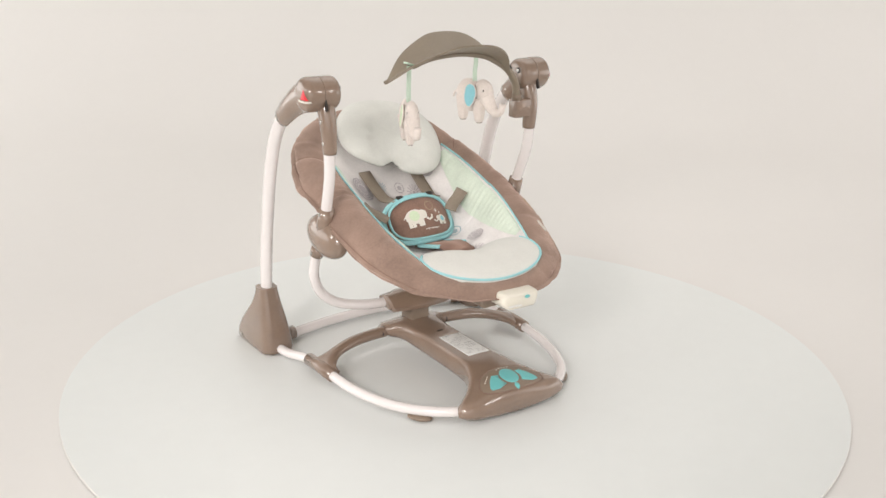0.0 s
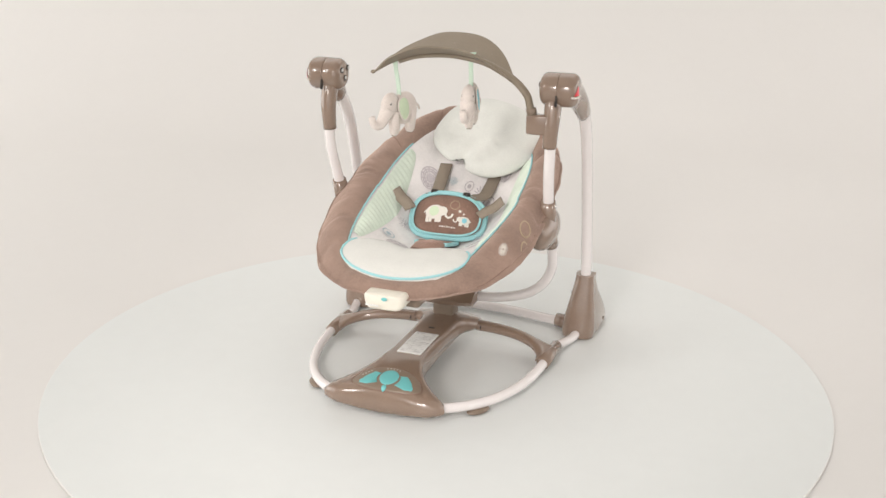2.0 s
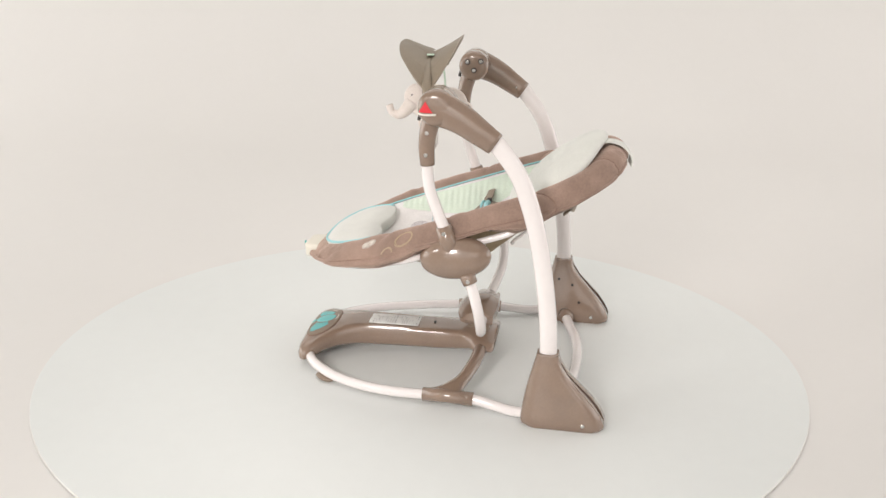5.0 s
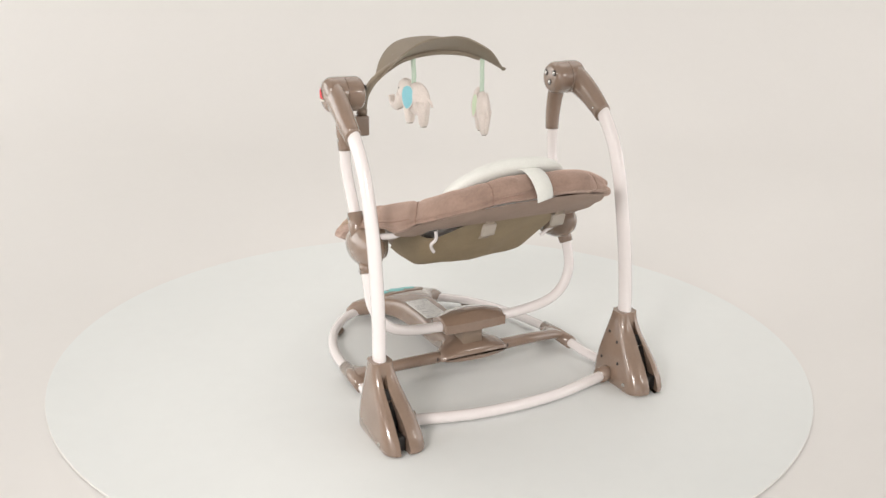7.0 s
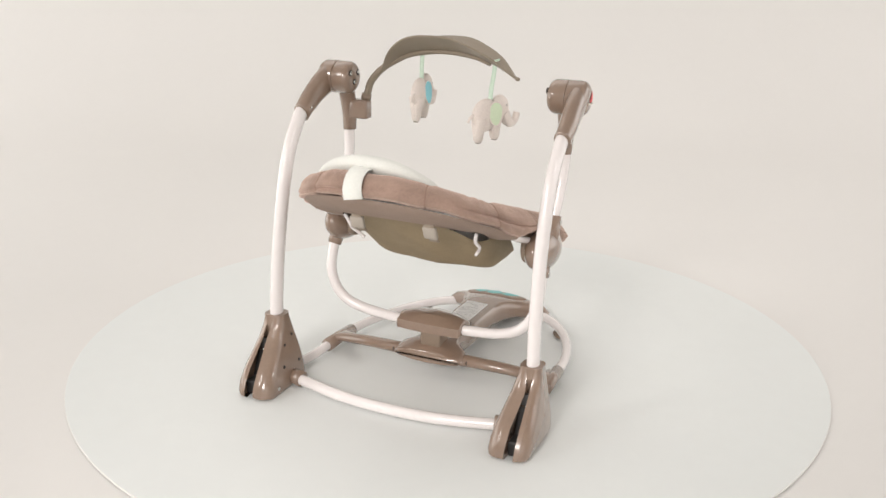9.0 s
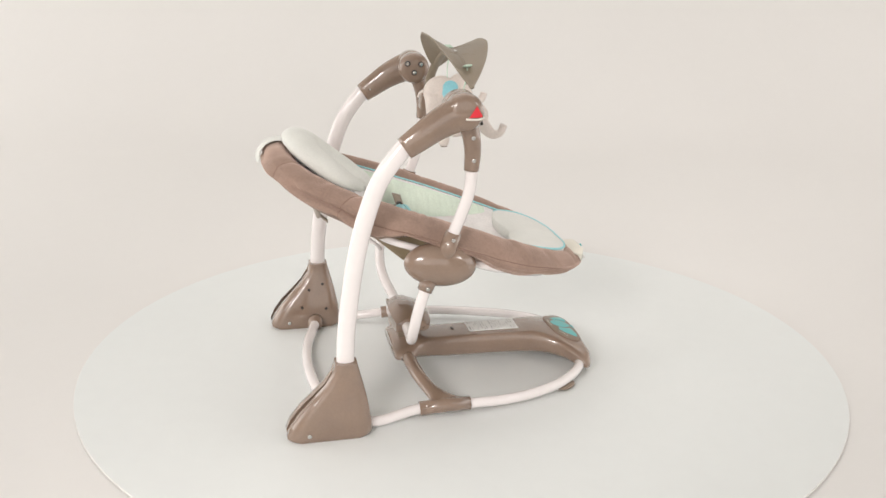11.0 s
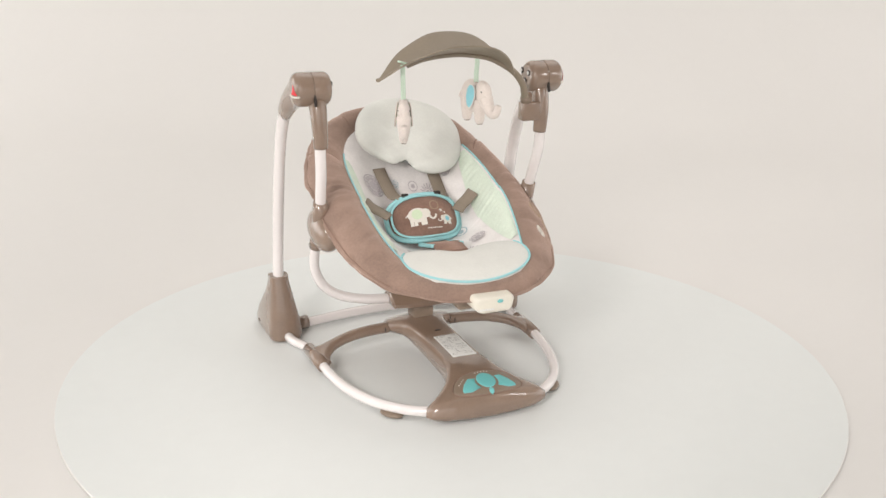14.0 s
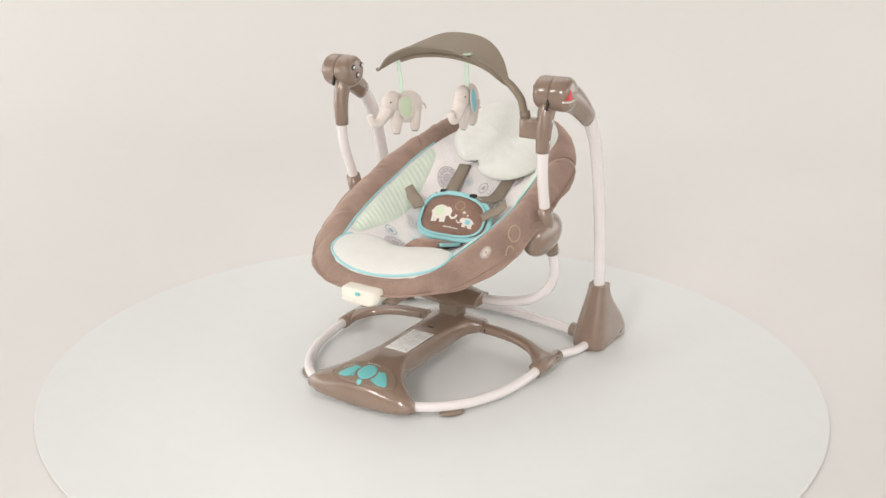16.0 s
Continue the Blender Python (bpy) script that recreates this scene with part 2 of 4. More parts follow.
def build_foot(swing, s):
    """A boot of moulded plastic in which the post stands, with a slot in its back."""
    rings = []
    for z, yf, yr, hw in FOOT:
        deep = 0.055 * max(0.0, min(1, (0.128 - z) / 0.035))
        deep = min(deep, (yr - yf) * 0.6)
        gw = 0.0138 * (0.35 + 0.65 * min(1, max(0, (0.130 - z) / 0.06)))
        hy, cy = (yr - yf) / 2, (yr + yf) / 2
        loop = rounded_loop(hw, hy, min(hw, hy) * 0.62, 6)
        # start the loop at the middle of the back and cut the slot there
        right = [p for p in loop if p[0] >= 0 and p[1] >= 0][::-1]
        left = [p for p in loop if p[0] < 0 and p[1] >= 0]
        front = [p for p in loop if p[1] < 0]
        # the slot lies towards the outer side
        off = s * 0.0105 * min(1.0, max(0.0, (0.150 - z) / 0.04))
        slot = [(off + q * gw, hy - 0.001 - deep * k) for q, k in ((1, 0), (1, 0.5), (1, 1), (-1, 1), (-1, 0.5), (-1, 0))]
        pts = left + front + right[::-1] + slot
        mid = s * (0.281 - 0.008 * (1 - z / 0.158))
        rings.append([Vector((mid + x * (0.88 + 0.12 * (y + hy) / (2 * hy)), cy + y, z)) for x, y in pts])
    bm = bmesh.new()
    bridge(bm, rings)
    foot = part("foot", bm, M_PLASTIC, swing, "moulded taupe plastic boot with an open slot in its back")
    sharp(foot, 40)
    part("insert", block((s * 0.2862, 0.283, 0.062), (0.0260, 0.04, 0.096), 0.003, pose(0, 0, 0, 22, 0, 0)), M_BLACK, foot, "black insert inside the slot")
    part("insert", block((s * 0.2848, 0.316, 0.028), (0.0262, 0.05, 0.030), 0.004), M_BLACK, foot, "black rubber wheel block")
    part("pin", tube([(s * 0.2885 - 0.012, 0.290, 0.092), (s * 0.2885 + 0.012, 0.290, 0.092)], 0.003, 8), M_STEEL, foot)
    part("collar", tube([(s * 0.245, 0.255, 0.028), (s * 0.215, 0.262, 0.028)], 0.0165, 16), M_PLASTIC, foot)
    screw(foot, (s * (0.5495 - foot_inner(0.318, 0.026)), 0.318, 0.026), (s, 0.1, 0))
    screw(foot, (s * foot_inner(0.318, 0.026), 0.318, 0.026), (-s, 0.1, 0))
    for y, z in ((0.238, 0.112), (0.270, 0.100), (0.288, 0.060), (0.232, 0.055)):
        part("hole", drum((s * foot_inner(y, z), y, z), (1, 0, 0), 0.0034, 0.002, 0.0004, 10), M_SLOT, foot, "dark screw hole")


def build_post(swing, s):
    path = [(s * 0.281, 0.2455, 0.13), (s * 0.281, 0.2455, 0.17), (s * 0.280, 0.242, 0.225), (s * 0.279, 0.233, 0.295), (s * 0.278, 0.220, 0.368),
            (s * 0.278, 0.203, 0.433), (s * 0.278, 0.178, 0.497), (s * 0.278, 0.141, 0.548), (s * 0.278, 0.127, 0.558)]
    part("post", tube(spline(path), 0.0168, 20, flat=0.72, up=(1, 0, 0)), M_TUBE, swing, "white enamelled oval steel tube, bent forward at the top")


def build_motor_head(swing, s):
    head = part("motor_head", drum((s * 0.2722, 0.026, 0.614), (s, 0, 0), 0.0340, 0.038, 0.016, 40, 0.0015), M_PLASTIC, swing, "rounded glossy taupe plastic housing")
    part("inner_drum", drum((s * 0.2338, 0.026, 0.614), (s, 0, 0), 0.0335, 0.0380, 0.0015, 40, 0.0145), M_PLASTIC, head)
    part("slot", block((s * 0.2525, -0.0065, 0.597), (0.0045, 0.006, 0.024), 0.0008, pose(0, 0, 0, -18, 0, 0)), M_SLOT, head, "dark slot behind the arm socket")
    sl = [(s * 0.273, 0.020, 0.615), (s * 0.274, 0.050, 0.605), (s * 0.276, 0.078, 0.591), (s * 0.278, 0.105, 0.573), (s * 0.278, 0.1335, 0.5535)]
    part("sleeve", tube(spline(sl, 6), [0.0334 - 0.0120 * k / 24 for k in range(25)], 28, flat=[0.54 + 0.14 * min(1, k / 18) for k in range(25)], up=(1, 0, 0)), M_PLASTIC, head)
    part("socket_rim", tube([(s * 0.278, 0.112, 0.5682), (s * 0.278, 0.1345, 0.5527)], 0.0214, 20, flat=0.70, up=(1, 0, 0)), M_PLASTIC, head)
    screw(head, (s * 0.2625, 0.120, 0.5635), (-s, 0, 0), 0.0024)
    for y, z in ((0.043, 0.628), (0.013, 0.626), (0.028, 0.608)):
        part("screw_well", drum((s * 0.2146, y, z - 0.002), (-s, 0, 0), 0.0064, 0.0020, 0.0006, 14), M_SLOT, head, "dark screw well")
        screw(head, (s * 0.2137, y, z - 0.002), (-s, 0, 0), 0.0042)
    # indicator: a red triangle over a white line, wrapped round the outer rim
    def put(u, v, h=0.0009):
        du, dv = u - 0.026, v - 0.614
        d = math.hypot(du, dv)
        e = min(0.0155, max(0.0, d - 0.018))
        x, out = 0.2912 - 0.016 + (0.016 ** 2 - e ** 2) ** 0.5, e / 0.016
        return Vector((s * (x + h * (1 - out * out) ** 0.5), u + h * out * du / max(d, 1e-6), v + h * out * dv / max(d, 1e-6)))

    a, b, c = Vector((0.0220, 0.6066)), Vector((-0.0030, 0.6075)), Vector((0.0085, 0.6272))
    bm = bmesh.new()
    rows = []
    for k in range(9):
        l, r = c.lerp(a, k / 8), c.lerp(b, k / 8)
        rows.append([bm.verts.new(put(*l.lerp(r, i / max(k, 1)))) for i in range(k + 1)])
    for p, q in zip(rows, rows[1:]):
        for i in range(len(p)):
            bm.faces.new((p[i], q[i], q[i + 1]))
            if i + 1 < len(p):
                bm.faces.new((p[i], q[i + 1], p[i + 1]))
    part("indicator", bm, M_RED, head, "red triangle mark")
    part("pointer", tube([put(0.028 - 0.033 * k / 8, 0.6045 - 0.0012 * math.sin(math.pi * k / 8), 0.001) for k in range(9)], 0.0019, 8), M_THREAD, head, "white pointer line")
    # the socket from which the arm hangs
    so = [(s * 0.243, 0.020, 0.600), (s * 0.243, 0.010, 0.578), (s * 0.243, 0.0045, 0.553), (s * 0.242, 0.003, 0.528), (s * 0.241, 0.0045, 0.500)]
    part("arm_socket", tube(spline(so, 5), [0.0185 - 0.0045 * k / 20 for k in range(21)], 18), M_PLASTIC, swing, "tapered taupe plastic arm socket")
    screw(swing, (s * 0.2585, 0.006, 0.563), (s, 0, 0))
    screw(swing, (s * 0.2555, 0.0035, 0.521), (s, 0, 0))


def build_arm(swing, s):
    path = [(s * 0.2425, 0.0045, 0.510), (s * 0.242, 0.0052, 0.480), (s * 0.2405, 0.010, 0.450), (s * 0.2385, 0.021, 0.417), (s * 0.236, 0.038, 0.372), (s * 0.2355, 0.044, 0.355)]
    part("arm", tube(spline(path), 0.0112, 16), M_TUBE, swing, "white enamelled steel hanger tube")
    tilt = pose(0, 0, 0, 7, 0, 0)
    pod = part("pivot_pod", ball((s * 0.2245, 0.057, 0.3155), (0.0310, 0.070, 0.0425), tilt, 36, 22), M_PLASTIC, swing, "egg-shaped glossy taupe plastic pod")
    part("upper_socket", tube([(s * 0.236, 0.0345, 0.381), (s * 0.2355, 0.044, 0.352), (s * 0.232, 0.052, 0.325)], [0.0150, 0.0165, 0.019], 16), M_PLASTIC, pod)
    part("lower_socket", tube([(s * 0.232, 0.080, 0.288), (s * 0.2345, 0.089, 0.268)], [0.0160, 0.0145], 16), M_PLASTIC, pod)
    inside = part("pod_bracket", drum((s * 0.2020, 0.062, 0.3190), (-s, 0, 0), 0.0330, 0.026, 0.006, 28), M_PLASTIC_DARK, pod, "dark taupe inner bracket")
    for dy, dz in ((0.016, 0.004), (-0.012, 0.012), (0.002, -0.018)):
        screw(inside, (s * 0.1884, 0.062 + dy, 0.319 + dz), (-s, 0, 0), 0.0044)
    screw(pod, (s * 0.2512, 0.038, 0.370), (s, 0, 0))
    screw(pod, (s * 0.2485, 0.085, 0.276), (s, 0, 0))


def build_u_tube(swing):
    half = [(0.2345, 0.086, 0.275), (0.236, 0.096, 0.245), (0.2335, 0.104, 0.212), (0.219, 0.1075, 0.178), (0.193, 0.106, 0.153), (0.158, 0.101, 0.139), (0.115, 0.096, 0.131), (0.055, 0.0935, 0.1265)]
    both(lambda s: part("swing_tube", tube(spline([(s * x, y, z) for x, y, z in half]), 0.0108, 16), M_TUBE, swing, "white enamelled steel tube below the seat"))
    # the hub that joins them: a box with a top that falls away to its sides
    rings = []
    for x, zt, yb, yf in ((-0.073, 0.140, 0.112, 0.055), (-0.070, 0.143, 0.116, 0.046), (-0.04, 0.150, 0.119, 0.038), (0, 0.153, 0.120, 0.034), (0.04, 0.150, 0.119, 0.038), (0.070, 0.143, 0.116, 0.046), (0.073, 0.140, 0.112, 0.055)):
        inset = 0.004 if abs(x) > 0.072 else 0
        prof = [(yb, 0.117 + inset), (yb, 0.136), (yb - 0.006, zt - 0.008), (yb - 0.018, zt), ((yb + yf) / 2, zt + 0.001), (yf + 0.016, zt - 0.006), (yf + 0.003, zt - 0.017), (yf, 0.128), (yf + 0.002, 0.120 + inset), (yf + 0.010, 0.116 + inset), (yb - 0.010, 0.116 + inset)]
        rings.append([(x, y, z) for y, z in prof])
    bm = bmesh.new()
    bridge(bm, rings)
    hub = part("hub_box", bm, M_PLASTIC, swing, "taupe plastic hub box")
    sharp(hub, 30)
    part("hub_neck", block((0, 0.08, 0.098), (0.046, 0.046, 0.040), 0.004), M_PLASTIC_DARK, hub, "dark neck")


def build_base(swing):
    side = [(0.275, 0.205, 0.024), (0.268, 0.175, 0.022), (0.259, 0.140, 0.026), (0.253, 0.105, 0.031), (0.2505, 0.05, 0.033), (0.2475, -0.01, 0.0315), (0.240, -0.070, 0.029), (0.224, -0.130, 0.028),
            (0.197, -0.190, 0.029), (0.163, -0.235, 0.031), (0.125, -0.266, 0.033), (0.085, -0.280, 0.034)]
    for s in (-1, 1):
        part("base_ring", tube(spline([(s * x, y, z) for x, y, z in side]), 0.0102, 16), M_TUBE, swing, "white enamelled steel floor tube")
        # clamp and the arm from it to the console
        cl = part("clamp", tube([(s * 0.2525, 0.101, 0.0315), (s * 0.2505, 0.05, 0.0335), (s * 0.2478, 0.0, 0.032)], [0.0140, 0.0138, 0.0140], 18), M_PLASTIC, swing, "taupe plastic clamp on the floor tube")
        arm = [(s * 0.072, 0.092, 0.0595), (s * 0.115, 0.090, 0.0585), (s * 0.160, 0.084, 0.0555), (s * 0.200, 0.073, 0.0485), (s * 0.232, 0.057, 0.041), (s * 0.248, 0.05, 0.035)]
        n = len(spline(arm, 6))
        wide = [0.0140 + 0.034 * max(0, (k / (n - 1) - 0.55) / 0.45) ** 2.0 for k in range(n)]
        high = [0.0125 - 0.0020 * k / (n - 1) for k in range(n)]
        bm = tube(spline(arm, 6), wide, 18, flat=[h / w for h, w in zip(high, wide)], up=(0, 0, 1))
        part("bracket_arm", bm, M_PLASTIC, swing, "curved taupe plastic bracket arm")
        part("gap", tube([(s * 0.083, 0.0915, 0.0594), (s * 0.0855, 0.0914, 0.0594)], 0.0151, 16, flat=0.62, up=(0, 0, 1)), M_SLOT, swing, "dark joint")
        # rubber pads under the front of the ring
        part("rubber_pad", ball((s * 0.176, -0.222, 0.0165), (0.026, 0.014, 0.0065), pose(0, 0, 0, 0, 0, s * 52), 16, 10), M_PLASTIC_DARK, swing, "small taupe rubber floor pad")
    bar = [(0.235, 0.257, 0.026), (0.19, 0.268, 0.025), (0.10, 0.288, 0.024), (0, 0.295, 0.024), (-0.10, 0.288, 0.024), (-0.19, 0.268, 0.025), (-0.235, 0.257, 0.026)]
    part("rear_bar", tube(spline(bar), 0.0112, 16), M_TUBE, swing, "white enamelled steel bar between the boots")


CONSOLE = [(0.119, 0.072, 0.0725, 0.050, 0.003), (0.115, 0.078, 0.0775, 0.048, 0.009), (0.098, 0.082, 0.0850, 0.046, 0.015), (0.082, 0.078, 0.0885, 0.044, 0.016), (0.066, 0.056, 0.0895, 0.041, 0.011), (0.045, 0.046, 0.0868, 0.037, 0.005),
           (0.0, 0.0415, 0.0845, 0.033, 0.002), (-0.08, 0.0405, 0.0845, 0.032, 0.002), (-0.15, 0.042, 0.085, 0.031, 0.002), (-0.185, 0.047, 0.086, 0.031, 0.003), (-0.210, 0.056, 0.0845, 0.030, 0.006), (-0.232, 0.070, 0.0815, 0.028, 0.010),
           (-0.250, 0.088, 0.0785, 0.025, 0.015), (-0.264, 0.108, 0.0755, 0.020, 0.020), (-0.274, 0.123, 0.0730, 0.017, 0.0225), (-0.284, 0.127, 0.0697, 0.015, 0.0215), (-0.292, 0.122, 0.0665, 0.015, 0.0185), (-0.299, 0.108, 0.0590, 0.016, 0.012), (-0.304, 0.078, 0.049, 0.019, 0.005)]


def console_top(x, y):
    a = CONSOLE[0]
    for b in CONSOLE[1:]:
        if y >= b[0]:
            f = (a[0] - y) / (a[0] - b[0])
            w, z, d = (a[i] + (b[i] - a[i]) * f for i in (1, 2, 4))
            return z - d * min(1, abs(x) / w) ** 2.0
        a = b
    return 0.05


def build_console(swing):
    rings = []
    for y, w, zt, zb, d in CONSOLE:
        pts = []
        n = 14
        for k in range(n + 1):
            x = -1 + 2 * k / n
            xx = math.copysign(abs(x) ** 0.8, x)
            z = zt - d * abs(xx) ** 2.0
            if k in (0, n):
                z -= 0.007
            pts.append((xx * w, y, z))
        zs = zt - d
        pts += [(w + 0.001, y, zs - 0.35 * (zs - zb) - 0.004), (w, y, zb + 0.013), (w * 0.88, y, zb + 0.006), (w * 0.5, y, zb + 0.0015), (0, y, zb), (-w * 0.5, y, zb + 0.0015), (-w * 0.88, y, zb + 0.006), (-w, y, zb + 0.013), (-w - 0.001, y, zs - 0.35 * (zs - zb) - 0.004)]
        rings.append(pts)
    bm = bmesh.new()
    bridge(bm, rings)
    con = part("console", bm, M_PLASTIC, swing, "long taupe plastic control console with a wide front grip")
    sharp(con, 50)
    put = lambda h: (lambda u, v: Vector((u, v, console_top(u, v) + h)))
    # panel with the buttons
    bm = bmesh.new()
    loop = [(0.004 + 0.067 * c * (1 - 0.22 * s), -0.264 + 0.0315 * s) for c, s in ((math.copysign(abs(math.cos(a)) ** 0.75, math.cos(a)), math.copysign(abs(math.sin(a)) ** 0.75, -math.sin(a))) for a in [2 * math.pi * k / 48 for k in range(48)])]
    rows = [[put(h)(0.004 + (u - 0.004) * f, -0.264 + (v + 0.264) * f) for u, v in loop] for f, h in ((1.03, -0.001), (1.0, 0.0010), (0.97, 0.0016), (0.75, 0.0016), (0.5, 0.0016), (0.25, 0.0016), (0.05, 0.0016))]
    bridge(bm, rows)
    panel = sharp(part("button_panel", bm, M_PLASTIC_DARK, con, "slightly raised taupe button panel"), 25)
    part("panel_groove", tube([put(0.0004)(0.004 + (u - 0.004) * 1.035, -0.264 + (v + 0.264) * 1.035) for u, v in loop], 0.0009, 6, True), M_SEAM, panel, "brown groove round the panel")

    def button(name, outline, h, label):
        bm = bmesh.new()
        outline = [(0.005 + (u - 0.005) * 1.10, -0.2635 + (v + 0.266) * 1.26) for u, v in outline]
        n = len(outline)
        cu, cv = sum(p[0] for p in outline) / n, sum(p[1] for p in outline) / n
        rows = []
        for f, hh in ((1.0, 0.0), (1.0, h * 0.6 + 0.0012), (0.93, h + 0.0012), (0.7, h + 0.0016), (0.4, h + 0.0018), (0.1, h + 0.0018)):
            rows.append([put(hh)(cu + (u - cu) * f, cv + (v - cv) * f) for u, v in outline])
        bridge(bm, rows)
        part(name, bm, M_TEAL, con, label)

    button("button", circle2(0.005, -0.266, 0.0172, 28), 0.0012, "round teal button")
    for s in (-1, 1):
        wing = []
        for k in range(11):
            a = radians(-32 + 72 * k / 10)
            wing.append((0.005 + s * 0.0215 * math.cos(a), -0.2690 - 0.0185 * math.sin(a)))
        wing += [(0.005 + s * 0.036, -0.2860), (0.005 + s * 0.050, -0.2840), (0.005 + s * 0.051, -0.2790), (0.005 + s * 0.043, -0.2670), (0.005 + s * 0.031, -0.2560)]
        button("button", wing, 0.0011, "wing-shaped teal button")
    button("button", circle2(0.005, -0.2885, 0.0046, 16), 0.0014, "small round teal button")
    for k in range(5):
        part("light", ball(put(0.0018)(-0.008 + 0.0065 * k, -0.2375 - 0.0004 * (k - 2) ** 2), (0.0014, 0.0014, 0.0009), None, 8, 6), M_THREAD, con, "tiny white level mark")
    for k in range(4):
        part("light", ball(put(0.0018)(-0.038 - 0.0045 * k, -0.2500 - 0.0042 * k), (0.0013, 0.0013, 0.0009), None, 8, 6), M_THREAD, con, "tiny white level mark")
    part("keyhole", block((0.002, -0.018, 0.0852), (0.013, 0.005, 0.0014), 0.0005), M_SLOT, con, "small dark slot")
    # the paper label with rows of print too small to read
    lab = part("paper_label", block((0.005, -0.106, 0.0853), (0.052, 0.110, 0.0016), 0.0005), M_PAPER, con, "white paper warning label")
    rnd = random.Random(4)
    bm = bmesh.new()
    for k in range(19):
        y = -0.057 - 0.0053 * k
        x = -0.018
        while x < 0.026:
            w = rnd.uniform(0.004, 0.012)
            w = min(w, 0.0275 - x)
            if rnd.random() < 0.62 and w > 0.002:
                h = 0.0009 if k not in (0, 9) else 0.0018
                bm.faces.new([bm.verts.new((x + a * w, y + b * h, 0.08645)) for a, b in ((0, 0), (1, 0), (1, 1), (0, 1))])
            x += w + 0.0016
    part("print", bm, M_INK, lab, "rows of grey print", smooth=False)


# ---- the swing: seat ----
def rim_z(y):
    return 0.392 + 0.345 * (y - 0.086) + 0.024 * (max(0.0, y - 0.20) / 0.16) ** 2


def outer(a):
    """Outline of the seat in plan."""
    c, s = math.cos(a), math.sin(a)
    n = 2.75 if s > 0 else 2.4
    r = (abs(c / 0.228) ** n + abs(s / (0.314 if s > 0 else 0.328)) ** n) ** (-1 / n)
    return r * c, 0.052 + r * s


INNER_N, INNER_W, INNER_L = 3.0, (0.148, 0.146), (0.285, 0.262)


def inner_edge(y):
    """Half width of the lining at y."""
    k = 0 if y < 0.044 else 1
    q = min(1.0, abs((y - 0.044) / INNER_L[k]))
    return q, INNER_W[k] * max(1e-4, 1 - q ** INNER_N) ** (1 / INNER_N)


def inner(a):
    """Edge of the lining in plan."""
    c, s = math.cos(a), math.sin(a)
    k = 0 if s < 0 else 1
    r = (abs(c / INNER_W[k]) ** INNER_N + abs(s / INNER_L[k]) ** INNER_N) ** (-1 / INNER_N)
    return warp(r * c, 0.044 + r * s), 0.044 + r * s


def stretch(y):
    f = min(1.0, max(0.0, (y + 0.15) / 0.20))
    return 1 + 0.15 * f * f * (3 - 2 * f)


def warp(x, y):
    """The lining was sewn in a little wider on one side."""
    return x * stretch(y) if x > 0 else x


WALL = [(-0.30, 0.008), (-0.25, 0.012), (-0.18, 0.034), (-0.10, 0.045), (-0.06, 0.043), (-0.02, 0.031), (0.04, 0.026), (0.08, 0.027), (0.12, 0.024), (0.155, 0.038),
        (0.18, 0.048), (0.21, 0.047), (0.25, 0.040), (0.30, 0.042), (0.40, 0.048)]
SEAMS = [(radians(d), deep, wide) for d, deep, wide in ((43, 0.0046, 0.036), (137, 0.0046, 0.036), (-38, 0.0022, 0.03), (-142, 0.0022, 0.03), (-72, 0.0026, 0.024), (-108, 0.0026, 0.024),
                                                        (8, 0.0016, 0.04), (172, 0.0016, 0.04), (70, 0.0022, 0.02), (110, 0.0022, 0.02))]


def drop_at(y):
    """Height of the cover's outer side."""
    for (a, za), (b, zb) in zip(WALL, WALL[1:]):
        if y <= b:
            f = max(0.0, (y - a) / (b - a))
            f = f * f * (3 - 2 * f)
            return za + (zb - za) * f
    return WALL[-1][1]


KNOTS = [(-0.235, 0.272), (-0.20, 0.272), (-0.16, 0.276), (-0.12, 0.276), (-0.06, 0.268), (0.0, 0.258), (0.05, 0.256), (0.09, 0.272), (0.14, 0.315), (0.20, 0.366), (0.26, 0.412), (0.32, 0.455)]


def bed_z(y):
    if y <= KNOTS[0][0]:
        return KNOTS[0][1]
    for (a, za), (b, zb) in zip(KNOTS, KNOTS[1:]):
        if y <= b:
            f = (y - a) / (b - a)
            return za + (zb - za) * f
    return KNOTS[-1][1]


def lining_z(x, y):
    q, edge = inner_edge(y)
    x = x / stretch(y) if x > 0 else x
    f = min(1.0, abs(x) / edge)
    rim = rim_z(y) - 0.006
    floor = sum(bed_z(y + d) for d in (-0.02, -0.01, 0, 0.01, 0.02)) / 5
    return rim - max(0.0, rim - floor) * (1 - f ** 2.6) * (1 - q ** 6)


def puffed(a):
    """How far the padding of the rim rises; flatter at the foot end."""
    return 0.017 - 0.011 * max(0.0, -math.sin(a)) ** 3


def cushion(x, y):
    return 0.5 * noise.noise((x * 9, y * 9, 3.1)) + 0.25 * noise.noise((x * 23, y * 23, 1.7))


